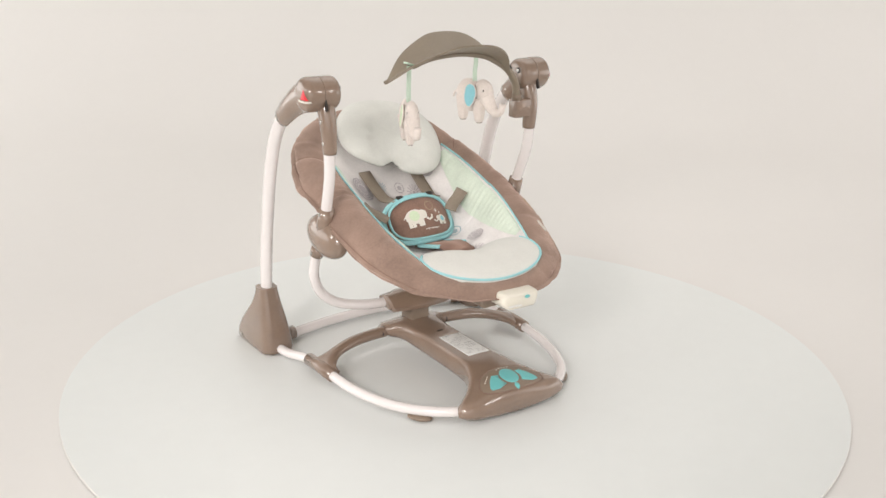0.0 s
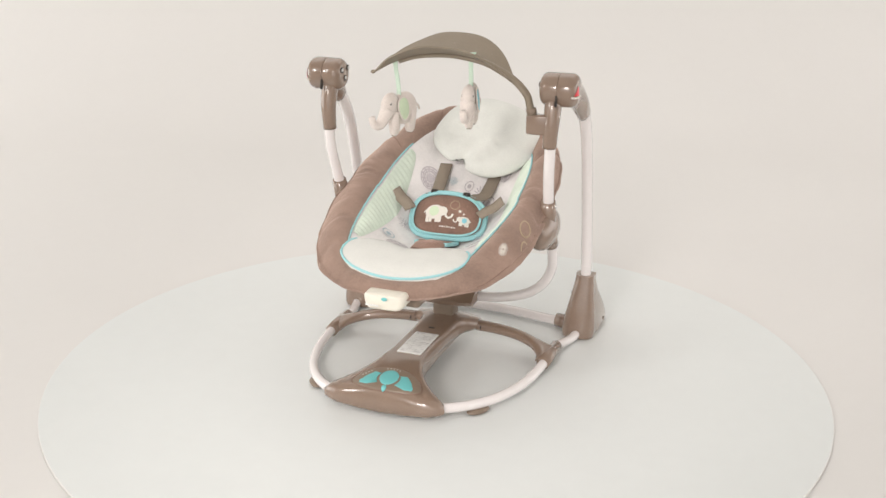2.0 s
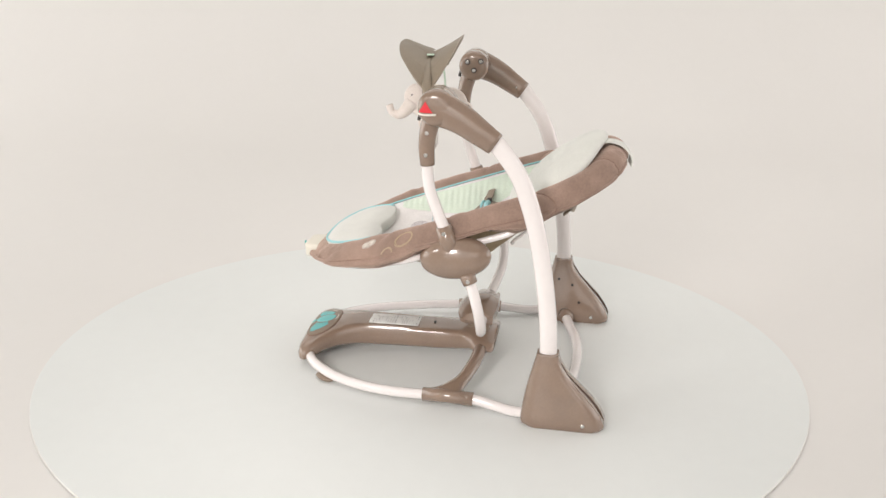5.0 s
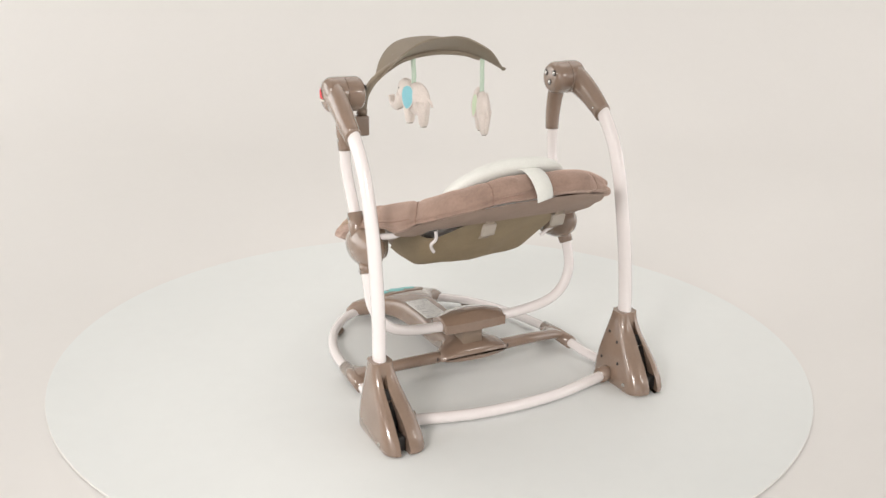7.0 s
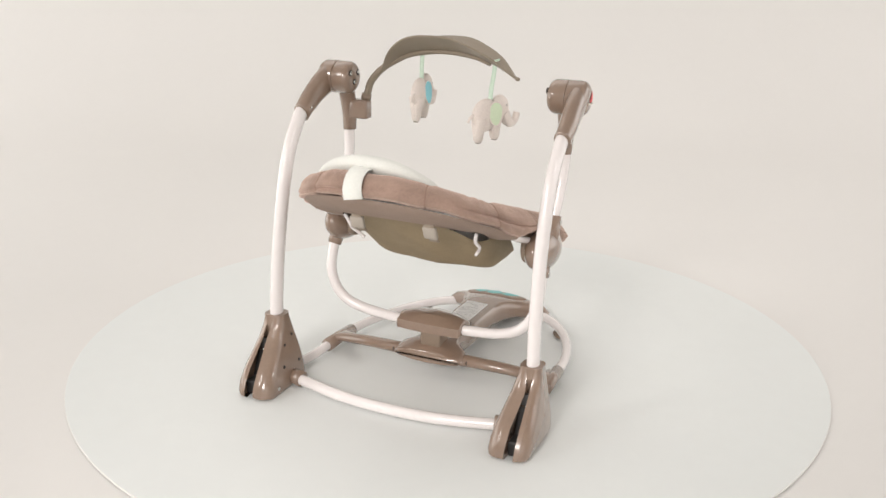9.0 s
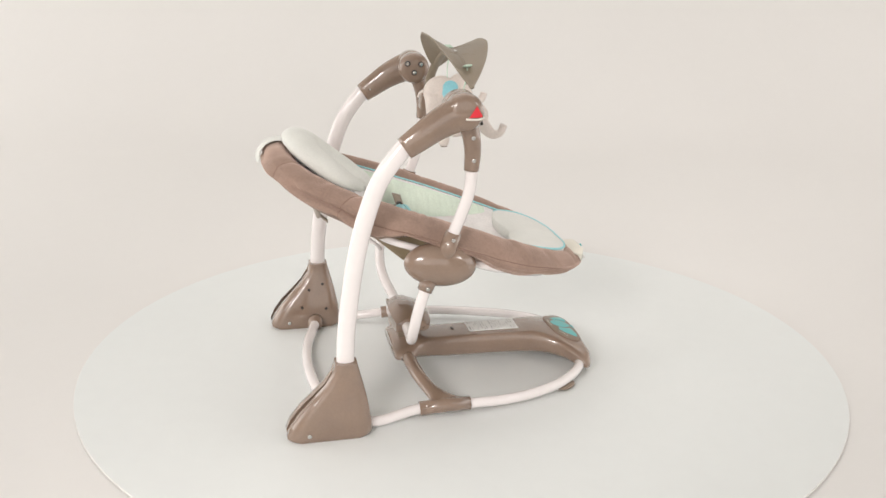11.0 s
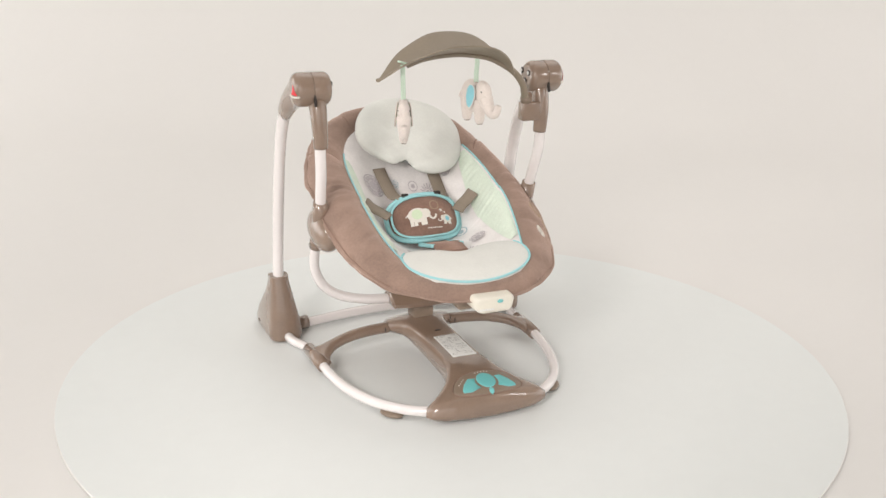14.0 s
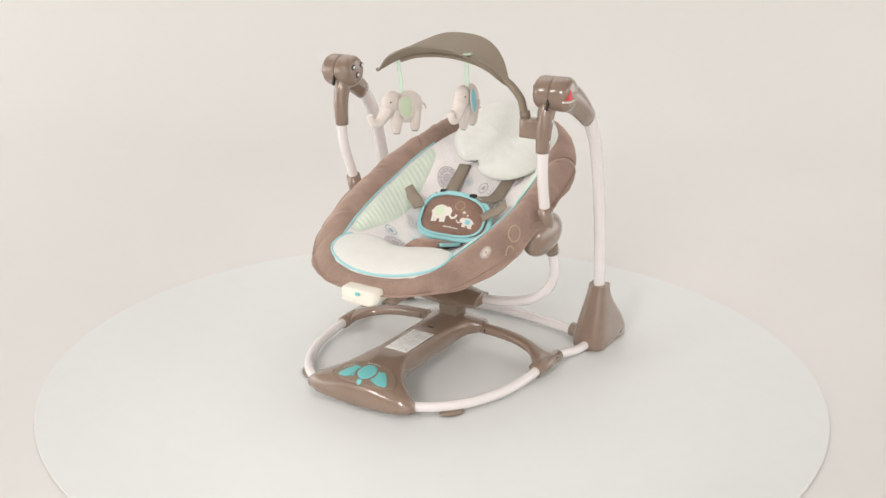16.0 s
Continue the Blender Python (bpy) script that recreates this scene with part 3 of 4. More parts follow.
def cover_at(a, w, lift=0.0):
    """A point of the plush cover at plan angle a; w runs 0 to 1 over the roll and 1 to 2 down its outer side."""
    xi, yi = inner(a)
    xo, yo = outer(a)
    d = Vector((xo, yo - 0.052)).normalized()
    ca, sa = math.cos(a), math.sin(a)
    bulge = math.sin(math.pi * min(1.0, w / 2))
    if w <= 1:
        x, y = xi + (xo - xi) * w, yi + (yo - yi) * w
        z = rim_z(y) - 0.006 + puffed(a) * math.sin(math.pi * min(1, w * 0.95) ** 0.8) - 0.012 * w ** 4
    else:
        f = w - 1
        out = 0.010 * math.sin(math.pi * min(1.0, f * 0.9)) - 0.020 * max(0, f - 0.7) / 0.3
        x, y = xo + d.x * out, yo + d.y * out
        z = rim_z(yo) - 0.018 - (drop_at(yo) - 0.012) * f
        z += 0.004 * noise.noise((5 * ca, 5 * sa, 2.0)) * f
    puff = 0.0050 * cushion(x * 1.2, y * 1.2 + z) * (0.3 + bulge)
    puff += 0.0034 * noise.noise((5.5 * ca, 5.5 * sa, w * 1.4)) * bulge
    # the cloth gathers in short creases across the roll
    g = noise.noise((15 * ca + 3, 15 * sa, w * 0.9))
    puff -= 0.0050 * max(0.0, 0.16 - abs(g)) / 0.16 * max(0.0, noise.noise((3.1 * ca, 3.1 * sa, 9.0)) + 0.25) * bulge
    if w > 0.8:
        # long soft creases where it is drawn under
        f = w - 1
        for v0, shift, deep in ((0.40, 0.0, 0.0080), (0.74, 2.3, 0.0065)):
            run = v0 + 0.20 * math.sin(2.1 * a + shift) + 0.06 * math.sin(7 * a + shift)
            puff -= deep * math.exp(-((f - run) / 0.10) ** 2) * min(1.0, max(0.0, 0.45 + 1.3 * noise.noise((2.2 * ca + shift, 2.2 * sa, 7.0)))) * (1 - max(0.0, f) ** 6)
    if 0.1 < w < 1.95:
        for at, deep, wide in SEAMS:
            da = abs((a - at + math.pi) % (2 * math.pi) - math.pi)
            if da < 0.2:
                puff -= deep * math.exp(-(da / wide) ** 2)
        # the hood is a panel of its own, tucked under the side panels
        e = min(1.0, max(0.0, (a - radians(43)) / 0.03), max(0.0, (radians(137) - a) / 0.03)) if 0 < a < math.pi else 0.0
        puff -= 0.0022 * max(0.0, e) * min(1.0, w * 2) * max(0.0, 1 - min(abs(a - radians(43)), abs(a - radians(137))) / 0.5)
    puff += lift
    if w <= 1:
        k = min(1.0, max(0.0, (w - 0.7) / 0.3)) ** 2 * 0.7
        return Vector((x + d.x * puff * k, y + d.y * puff * k, z + puff * (1 - k * 0.6)))
    return Vector((x + d.x * puff, y + d.y * puff, z + puff * 0.2 * max(0.0, 1 - (w - 1) * 4)))


def build_seat(swing):
    N = 288
    ang = [2 * math.pi * k / N for k in range(N)]
    # lining
    bm = bmesh.new()
    c = bm.verts.new((0, 0.044, lining_z(0, 0.044)))
    last = None
    for j in range(1, 25):
        f = j / 24
        ring = []
        for a in ang:
            x, y = inner(a)
            x, y = x * f, 0.044 + (y - 0.044) * f
            ring.append(bm.verts.new((x, y, lining_z(x, y) + 0.004 * cushion(x, y) * (1 - f ** 4))))
        for i in range(N):
            k = (i + 1) % N
            bm.faces.new((c, ring[i], ring[k]) if last is None else (last[i], ring[i], ring[k], last[k]))
        last = ring
    lining = part("lining", bm, M_PRINT, swing, "off-white printed cotton lining with grey ornaments")

    # plush cover: from the lining's edge over the rim and down the outside
    rings = [[cover_at(a, j / 11 if j <= 11 else 1 + (j - 11) / 17) for a in ang] for j in range(29)]
    bm = bmesh.new()
    bridge(bm, rings, caps=False)
    cover = part("cover", bm, M_PLUSH, swing, "thick padded brown plush seat cover")
    # sewn seams: one along each side, two across the roll at the head
    for d0, d1 in ((-58, 42), (138, 238)):
        run = [cover_at(radians(d), 1.22) for d in range(d0, d1, 2)]
        part("seam", tube([Vector(p) + Vector((p[0], p[1] - 0.052, 0)).normalized() * 0.0002 for p in run], 0.0010, 6), M_SEAM, cover, "sewn seam")
    for d in (43, 137, 70, 110):
        part("seam", tube([cover_at(radians(d), 0.15 + 1.7 * k / 24) for k in range(25)], 0.0010, 6), M_SEAM, cover, "sewn seam")

    # backing below the cover, closing the underside
    rings = []
    for f, dz in ((0.985, 0.0), (0.95, -0.006), (0.86, -0.010), (0.74, -0.012)):
        ring = []
        for a in ang:
            x, y = outer(a)
            drop = drop_at(y) - 0.003
            yy = 0.052 + (y - 0.052) * f
            ring.append((x * f, yy, rim_z(yy) - drop - 0.004 + dz))
        rings.append(ring)
    bm = bmesh.new()
    bridge(bm, rings, caps=False)
    part("backing", bm, M_BACKING, swing, "smooth brown fabric backing")
    # sling below the seat
    bm = bmesh.new()
    rings = []
    for k in range(19):
        f = k / 18
        ring = []
        for i in range(64):
            a = 2 * math.pi * i / 64
            rr = math.cos(f * math.pi / 2) ** 0.55 if f < 1 else 0.02
            cx, cy = (math.copysign(abs(q) ** 0.8, q) for q in (math.cos(a), math.sin(a)))
            x, y = 0.146 * rr * cx, 0.075 + 0.180 * rr * cy
            top = rim_z(y) - 0.048
            low = bed_z(y) - 0.003
            edge = min(1.0, (abs(x) / 0.146) ** 11 + max(0.0, (y - 0.075) / 0.180) ** 6)
            z = min(top, low + max(0.0, top - low) * edge, lining_z(x, y) - 0.009) + 0.0022 * noise.noise((x * 22, y * 9, 4.0)) * (1 - edge)
            ring.append((x, y, z))
        rings.append(ring)
    bridge(bm, rings, caps=False)
    sling = part("sling", bm, M_OLIVE, swing, "olive nylon sling under the seat")
    for x, turn in ((0.070, 4), (-0.082, -4)):
        b = part("buckle", block((x, 0.274, 0.390), (0.028, 0.009, 0.026), 0.003, pose(0, 0, 0, -20, 0, turn)), M_GREYCLIP, sling, "grey plastic strap buckle")
        part("webbing", ribbon([(x, 0.282, 0.414), (x, 0.278, 0.402), (x, 0.270, 0.384), (x, 0.254, 0.368)], 0.020, 0.003, up=(0, 1, 0.3)), M_STRAP, sling, "taupe strap through the buckle")
    # folded edge of the sling, laced with a white cord
    for s in (-1, 1):
        part("cord", tube(spline([(s * 0.142, 0.200, 0.376), (s * 0.136, 0.190, 0.356), (s * 0.139, 0.178, 0.343), (s * 0.132, 0.164, 0.330), (s * 0.123, 0.156, 0.318)], 5), 0.0036, 8), M_TUBE, sling, "white lacing cord")
        # seat frame tube from the pod to the front and to the head
        fr = [(s * 0.188, 0.195, 0.394), (s * 0.204, 0.160, 0.366), (s * 0.207, 0.10, 0.344), (s * 0.206, 0.03, 0.3205), (s * 0.204, -0.045, 0.296), (s * 0.192, -0.085, 0.284)]
        part("seat_frame", tube(spline(fr), 0.0068, 12), M_TUBE, swing, "white seat frame tube")
        fr = [(s * 0.192, -0.085, 0.284), (s * 0.165, -0.13, 0.266), (s * 0.11, -0.18, 0.246), (s * 0.04, -0.225, 0.238)]
        part("seat_frame", tube(spline(fr), 0.0065, 10), M_TUBE, swing, "white seat frame tube")

    # aqua piping along the lining's edge
    on = lambda a, lift=0.003: Vector((*inner(a), rim_z(inner(a)[1]) - 0.006 + lift))
    for a0, a1 in ((-70, 52), (128, 250)):
        part("piping", tube([on(radians(a0 + (a1 - a0) * k / 60)) for k in range(61)], 0.0019, 8), M_AQUA, lining, "aqua blue piping")
    # mint bolsters inside the sides, ribbed across
    for s in (-1, 1):
        bm = bmesh.new()
        rows = []
        n = 96
        for k in range(n + 1):
            y = -0.115 + 0.315 * k / n
            hw = inner_edge(y)[1]
            end = math.sin(math.pi * min(1, max(0.0, k / n) * 0.96 + 0.02)) ** 0.4
            row = []
            for i in range(9):
                f = i / 8
                x = hw - 0.0025 - 0.038 * end * f
                x = warp(s * x, y)
                z = lining_z(x, y) + 0.009 * math.sin(math.pi * f) ** 0.6 * end + 0.0019 * math.sin(k * math.pi / 2) * math.sin(math.pi * f) + 0.001
                row.append(bm.verts.new((x, y, z)))
            rows.append(row)
        for a, b in zip(rows, rows[1:]):
            for i in range(8):
                bm.faces.new((a[i], a[i + 1], b[i + 1], b[i]))
        part("bolster", bm, M_MINT, lining, "ribbed mint green side bolster")
    build_foot_pad(lining)
    build_motifs(lining)
    build_harness(swing)
    build_embroidery(cover)


def pad_edge(a):
    c, s = math.cos(a), math.sin(a)
    n = 2.5
    r = (abs(c / 0.131) ** n + abs(s / (0.070 if s > 0 else 0.060)) ** n) ** (-1 / n)
    x, y = r * c, r * s
    if s > 0:
        y -= 0.016 * math.exp(-(x / 0.045) ** 2)
    y += 0.020 * (abs(x) / 0.131) ** 2
    return x, -0.190 + y


def pad_z(x, y, f):
    base = 0.291 + 0.20 * (y + 0.19) + 0.20 * abs(x) ** 1.5
    return base + 0.013 * (1 - f ** 3)


def build_foot_pad(lining):
    N = 80
    rings = []
    ang = [2 * math.pi * k / N for k in range(N)]
    for f, low in ((0.98, 0.022), (1.0, 0.010), (1.0, 0.0), (0.96, None), (0.85, None), (0.65, None), (0.4, None), (0.15, None)):
        ring = []
        for a in ang:
            x, y = pad_edge(a)
            x, y = x * f, -0.190 + (y + 0.190) * f
            z = pad_z(x, y, 1) - low if low is not None else pad_z(x, y, f) + 0.0025 * cushion(x * 2, y * 2)
            ring.append((x, y, z))
        rings.append(ring)
    bm = bmesh.new()
    bridge(bm, rings)
    pad = part("leg_pad", bm, M_PAD, lining, "cream padded leg rest edged in aqua")
    path = []
    for a in ang:
        x, y = pad_edge(a)
        path.append((x, y, pad_z(x, y, 1)))
    keep = [path[k % N] for k in range(36, 85)]
    part("pad_piping", tube(keep, 0.0025, 8), M_AQUA, lining, "aqua blue piping")


def build_motifs(lining):
    put = lambda u, v: Vector((u, v, lining_z(u, v) + 0.0055 + 0.004 * cushion(u, v)))
    rnd = random.Random(11)
    spots = [(-0.075, 0.176, 0.021, 0), (-0.035, 0.135, 0.009, 1), (-0.074, 0.115, 0.011, 2), (0.012, 0.128, 0.022, 0), (0.048, 0.162, 0.017, 1), (0.075, 0.138, 0.013, 2), (0.018, 0.178, 0.010, 2), (-0.022, 0.185, 0.010, 1),
             (0.086, 0.095, 0.012, 1), (-0.06, -0.062, 0.022, 0), (0.055, -0.07, 0.020, 1), (-0.092, -0.03, 0.012, 2), (0.092, -0.015, 0.016, 0), (0.02, -0.085, 0.011, 2), (-0.02, -0.045, 0.012, 1), (0.08, 0.045, 0.013, 2),
             (-0.085, 0.045, 0.014, 1), (0.10, 0.19, 0.012, 0)]
    for i, (u, v, r, kind) in enumerate(spots):
        bm = bmesh.new()
        if kind == 0:
            disc_on(bm, u, v, r * 0.42, r * 0.42, put)
            for f in (0.62, 0.8, 1.0):
                strip_on(bm, circle2(u, v, r * f, 28), r * 0.11, put, True)
            for k in range(12):
                a = 2 * math.pi * k / 12
                strip_on(bm, [(u + r * f * math.cos(a), v + r * f * math.sin(a)) for f in (0.45, 0.7, 1.0)], r * 0.09, put)
        elif kind == 1:
            disc_on(bm, u, v, r * 0.2, r * 0.2, put, 12, 2)
            for k in range(14):
                a = 2 * math.pi * k / 14
                strip_on(bm, [(u + r * f * math.cos(a), v + r * f * math.sin(a)) for f in (0.35, 0.7, 1.0)], r * 0.10, put)
        else:
            strip_on(bm, circle2(u, v, r, 24), r * 0.16, put, True)
            disc_on(bm, u, v, r * 0.45, r * 0.45, put, 14, 2)
        part("ornament", bm, M_MOTIF_BLUE if i % 4 == 3 else M_MOTIF, lining, "pale blue printed ornament" if i % 4 == 3 else "grey lilac printed ornament")


def ribbon(points, width, thick, n=6, up=(0, 0, 1)):
    """Webbing: a flat band along a line, wide across 'up'."""
    path = spline(points, n)
    bm = bmesh.new()
    rings = []
    for i, p in enumerate(path):
        d = (path[min(i + 1, len(path) - 1)] - path[max(i - 1, 0)]).normalized()
        w = d.cross(Vector(up)).normalized()
        t = w.cross(d).normalized()
        rings.append([p + w * x * width / 2 + t * z * thick / 2 for x, z in ((-1, -0.6), (-0.96, 1), (0.96, 1), (1, -0.6), (0.96, -1), (-0.96, -1))])
    bridge(bm, rings)
    return bm


P_C, P_TURN = Vector((0.004, 0.060, 0.317)), pose(0, 0, 0, 54, 0, 2)


def pouch_edge(a):
    c, s = math.cos(a), math.sin(a)
    n = 2.7
    r = (abs(c / 0.0845) ** n + abs(s / 0.052) ** n) ** (-1 / n)
    return r * c, r * s


def pouch_put(h):
    def put(u, v):
        f = min(1.0, ((abs(u) / 0.0845) ** 2.7 + (abs(v) / 0.052) ** 2.7) ** (1 / 2.7))
        return P_C + P_TURN.to_3x3() @ Vector((u, v, 0.012 * (1 - f ** 3) + h - 9.0 * u * u * 0.35))
    return put


def build_harness(swing):
    harness = part("harness_pad", _pouch_mesh(), M_VELVET, swing, "brown velour harness pad with an embroidered elephant pair")
    N = 72
    for name, f, h, r in (("pad_binding", 0.985, 0.001, 0.0058), ("pad_binding", 0.90, 0.0075, 0.0026)):
        part(name, tube([pouch_put(h)(*[q * f for q in pouch_edge(2 * math.pi * k / N)]) for k in range(N)], r, 10, True), M_AQUA, harness, "aqua blue binding")
    # embroidery
    put = pouch_put(0.0022)
    bm = bmesh.new()

    def elephant(cu, cv, k, flip=1):
        q = lambda u, v: (cu + flip * u * k, cv + v * k)
        disc_on(bm, *q(-0.001, 0.002), 0.0165 * k, 0.0125 * k, put)
        disc_on(bm, *q(0.0125, 0.004), 0.0085 * k, 0.0080 * k, put)
        for lx in (-0.0125, -0.0065, 0.0045, 0.0095):
            strip_on(bm, [q(lx, -0.001), q(lx, -0.008), q(lx, -0.0155)], 0.0056 * k, put)
        tr = [(0.0175, 0.002), (0.0195, -0.004), (0.0235, -0.0065), (0.0285, -0.0045), (0.0305, 0.001)]
        strip_on(bm, [q(*p) for p in tr], 0.0036 * k, put)
        strip_on(bm, [q(-0.0165, 0.005), q(-0.0205, 0.001)], 0.0018 * k, put)

    elephant(-0.021, 0.000, 1.32)
    elephant(0.0440, -0.0110, 0.72, -1)
    for k in range(7):
        strip_on(bm, [(-0.006 + k * 0.0052, -0.0285), (-0.0025 + k * 0.0052, -0.0285)], 0.0032 if k % 2 else 0.0024, put)
    for u, v, r in ((0.0335, 0.0095, 0.0042), (0.042, 0.0045, 0.0022)):
        for k in range(8):
            a = math.pi * k / 4
            strip_on(bm, [(u, v), (u + r * math.cos(a), v + r * math.sin(a))], 0.0010, put)
    part("embroidery", bm, M_THREAD, harness, "white embroidered elephants and lines")
    bm = bmesh.new()
    disc_on(bm, -0.024, 0.0045, 0.0115, 0.0115, pouch_put(0.0030))
    part("embroidery", bm, M_LIME, harness, "pale green embroidered ear")
    bm = bmesh.new()
    disc_on(bm, 0.0455, -0.0095, 0.0052, 0.0056, pouch_put(0.0030))
    part("embroidery", bm, M_BLUE, harness, "pale blue embroidered ear")
    bm = bmesh.new()
    strip_on(bm, circle2(0.020, 0.0225, 0.0100, 26), 0.0014, put, True)
    part("embroidery", bm, M_GOLD_THREAD, harness, "tan embroidered ring")
    # crotch tab
    tab = ribbon([(0.010, 0.046, 0.264), (0.010, 0.010, 0.272), (0.010, -0.040, 0.287), (0.010, -0.085, 0.284)], 0.064, 0.006)
    tab = part("crotch_strap", tab, M_VELVET, swing, "brown velour crotch strap")
    for s in (-1, 1):
        part("edge_tape", ribbon([(0.010 + s * 0.032, 0.030, 0.2675), (0.010 + s * 0.032, 0.0, 0.2752), (0.010 + s * 0.032, -0.050, 0.2885)], 0.007, 0.0075), M_AQUA, tab, "aqua edge tape")
    # webbing
    for s in (-1, 1):
        o = 0.0 if s < 0 else 0.024
        sh = [(s * 0.038 + o * 0.6, 0.088, 0.356), (s * 0.040 + o * 0.8, 0.110, 0.350), (s * 0.044 + o, 0.140, 0.349), (s * 0.048 + o, 0.185, 0.372), (s * 0.050 + o, 0.215, 0.392)]
        st = part("shoulder_strap", ribbon(sh, 0.029, 0.0025, up=(0, -0.6, 0.8)), M_STRAP, swing, "taupe webbing shoulder strap")
        wa = [(s * 0.078, 0.062, 0.324), (s * 0.092, 0.073, 0.333), (s * 0.108, 0.080, 0.342), (s * 0.124, 0.084, 0.358)]
        st = part("waist_strap", ribbon(wa, 0.027, 0.0025, up=(-s * 0.35, -0.62, 0.70)), M_STRAP, swing, "taupe webbing waist strap")
    for x in (-0.033, 0.041):
        part("buckle", block((x, 0.0910, 0.3600), (0.015, 0.010, 0.008), 0.002), M_SLOT, harness, "dark plastic strap slider")


def _pouch_mesh():
    N = 72
    rings = []
    for f, h in ((0.55, -0.020), (0.9, -0.017), (1.0, -0.008), (1.0, 0.0), (0.96, None), (0.85, None), (0.65, None), (0.4, None), (0.12, None)):
        ring = []
        for k in range(N):
            u, v = pouch_edge(2 * math.pi * k / N)
            if h is None:
                ring.append(pouch_put(0.0012 * cushion(u * f * 2, v * f * 3))(u * f, v * f))
            else:
                ring.append(P_C + P_TURN.to_3x3() @ Vector((u * f, v * f, h - 9.0 * 0.35 * (u * f) ** 2)))
        rings.append(ring)
    bm = bmesh.new()
    bridge(bm, rings)
    return bm


def build_embroidery(cover):
    # the plan angle is about 4.5 mm a degree here, a step of v about 90 mm
    scale = lambda u, v: cover_at(radians(u), v, 0.0005)
    bm = bmesh.new()
    for k in range(16):
        a = 2 * math.pi * k / 16
        pts = [(-42.5 + r * 230 * math.cos(a), 0.74 + r * 10 * math.sin(a)) for r in (0.004, 0.008, 0.0125)]
        q = [scale(*p) for p in pts]
        sweep(bm, q, 0.0009, 5)
    sweep(bm, [scale(-42.5 + 0.75 * math.cos(2 * math.pi * k / 14), 0.74 + 0.034 * math.sin(2 * math.pi * k / 14)) for k in range(14)], 0.0009, 5, True)
    part("embroidery", bm, M_THREAD, cover, "white embroidered sunburst")
    for u, v, ru, rv in ((-25, 0.82, 4.2, 0.17), (-31, 1.08, 2.6, 0.13)):
        bm = bmesh.new()
        for rr in (1.0, 0.92, 0.85):
            sweep(bm, [scale(u + ru * rr * math.cos(2 * math.pi * k / 36), v + rv * rr * math.sin(2 * math.pi * k / 36)) for k in range(36)], 0.00065, 5, True)
        part("embroidery", bm, M_GOLD_THREAD, cover, "tan embroidered ring")
    part("side_tag", block((-0.118, -0.232, 0.262), (0.034, 0.004, 0.015), 0.001, pose(0, 0, 0, 0, 0, -32)), M_STRAP, cover, "small taupe sewn tag")


def build_vibration_unit(swing):
    rings = []
    for y, f in ((-0.295, 0.80), (-0.293, 0.92), (-0.287, 1.0), (-0.268, 1.02), (-0.235, 1.0)):
        rings.append([(0.006 + x * f * (0.93 + 4.2 * z), y - 0.010 * (1 - (x / 0.045) ** 2), 0.2465 + z * f) for x, z in rounded_loop(0.044, 0.0150, 0.012, 6)])
    bm = bmesh.new()
    bridge(bm, rings)
    unit = part("vibration_unit", bm, M_UNIT, swing, "cream plastic vibration unit under the front edge")
    part("button", ball((0.012, -0.3040, 0.2560), (0.0062, 0.0018, 0.0036), None, 16, 8), M_TEAL, unit, "small teal oval button")
    for k in range(6):
        part("mark", block((-0.026 + 0.0048 * k, -0.3005 - 0.0004 * k, 0.2405), (0.0036, 0.0012, 0.0040), 0.0004), M_PAPER, unit)
    part("holder", block((0.006, -0.208, 0.230), (0.105, 0.07, 0.020), 0.006), M_PLASTIC_DARK, swing, "taupe plastic holder under the seat")


# ---- the swing: toy bar ----
SPINE = [(0.168, -0.010, 0.627), (0.137, -0.014, 0.6525), (0.098, -0.018, 0.6715), (0.035, -0.020, 0.6795), (-0.022, -0.021, 0.675), (-0.080, -0.021, 0.6575), (-0.128, -0.020, 0.632)]


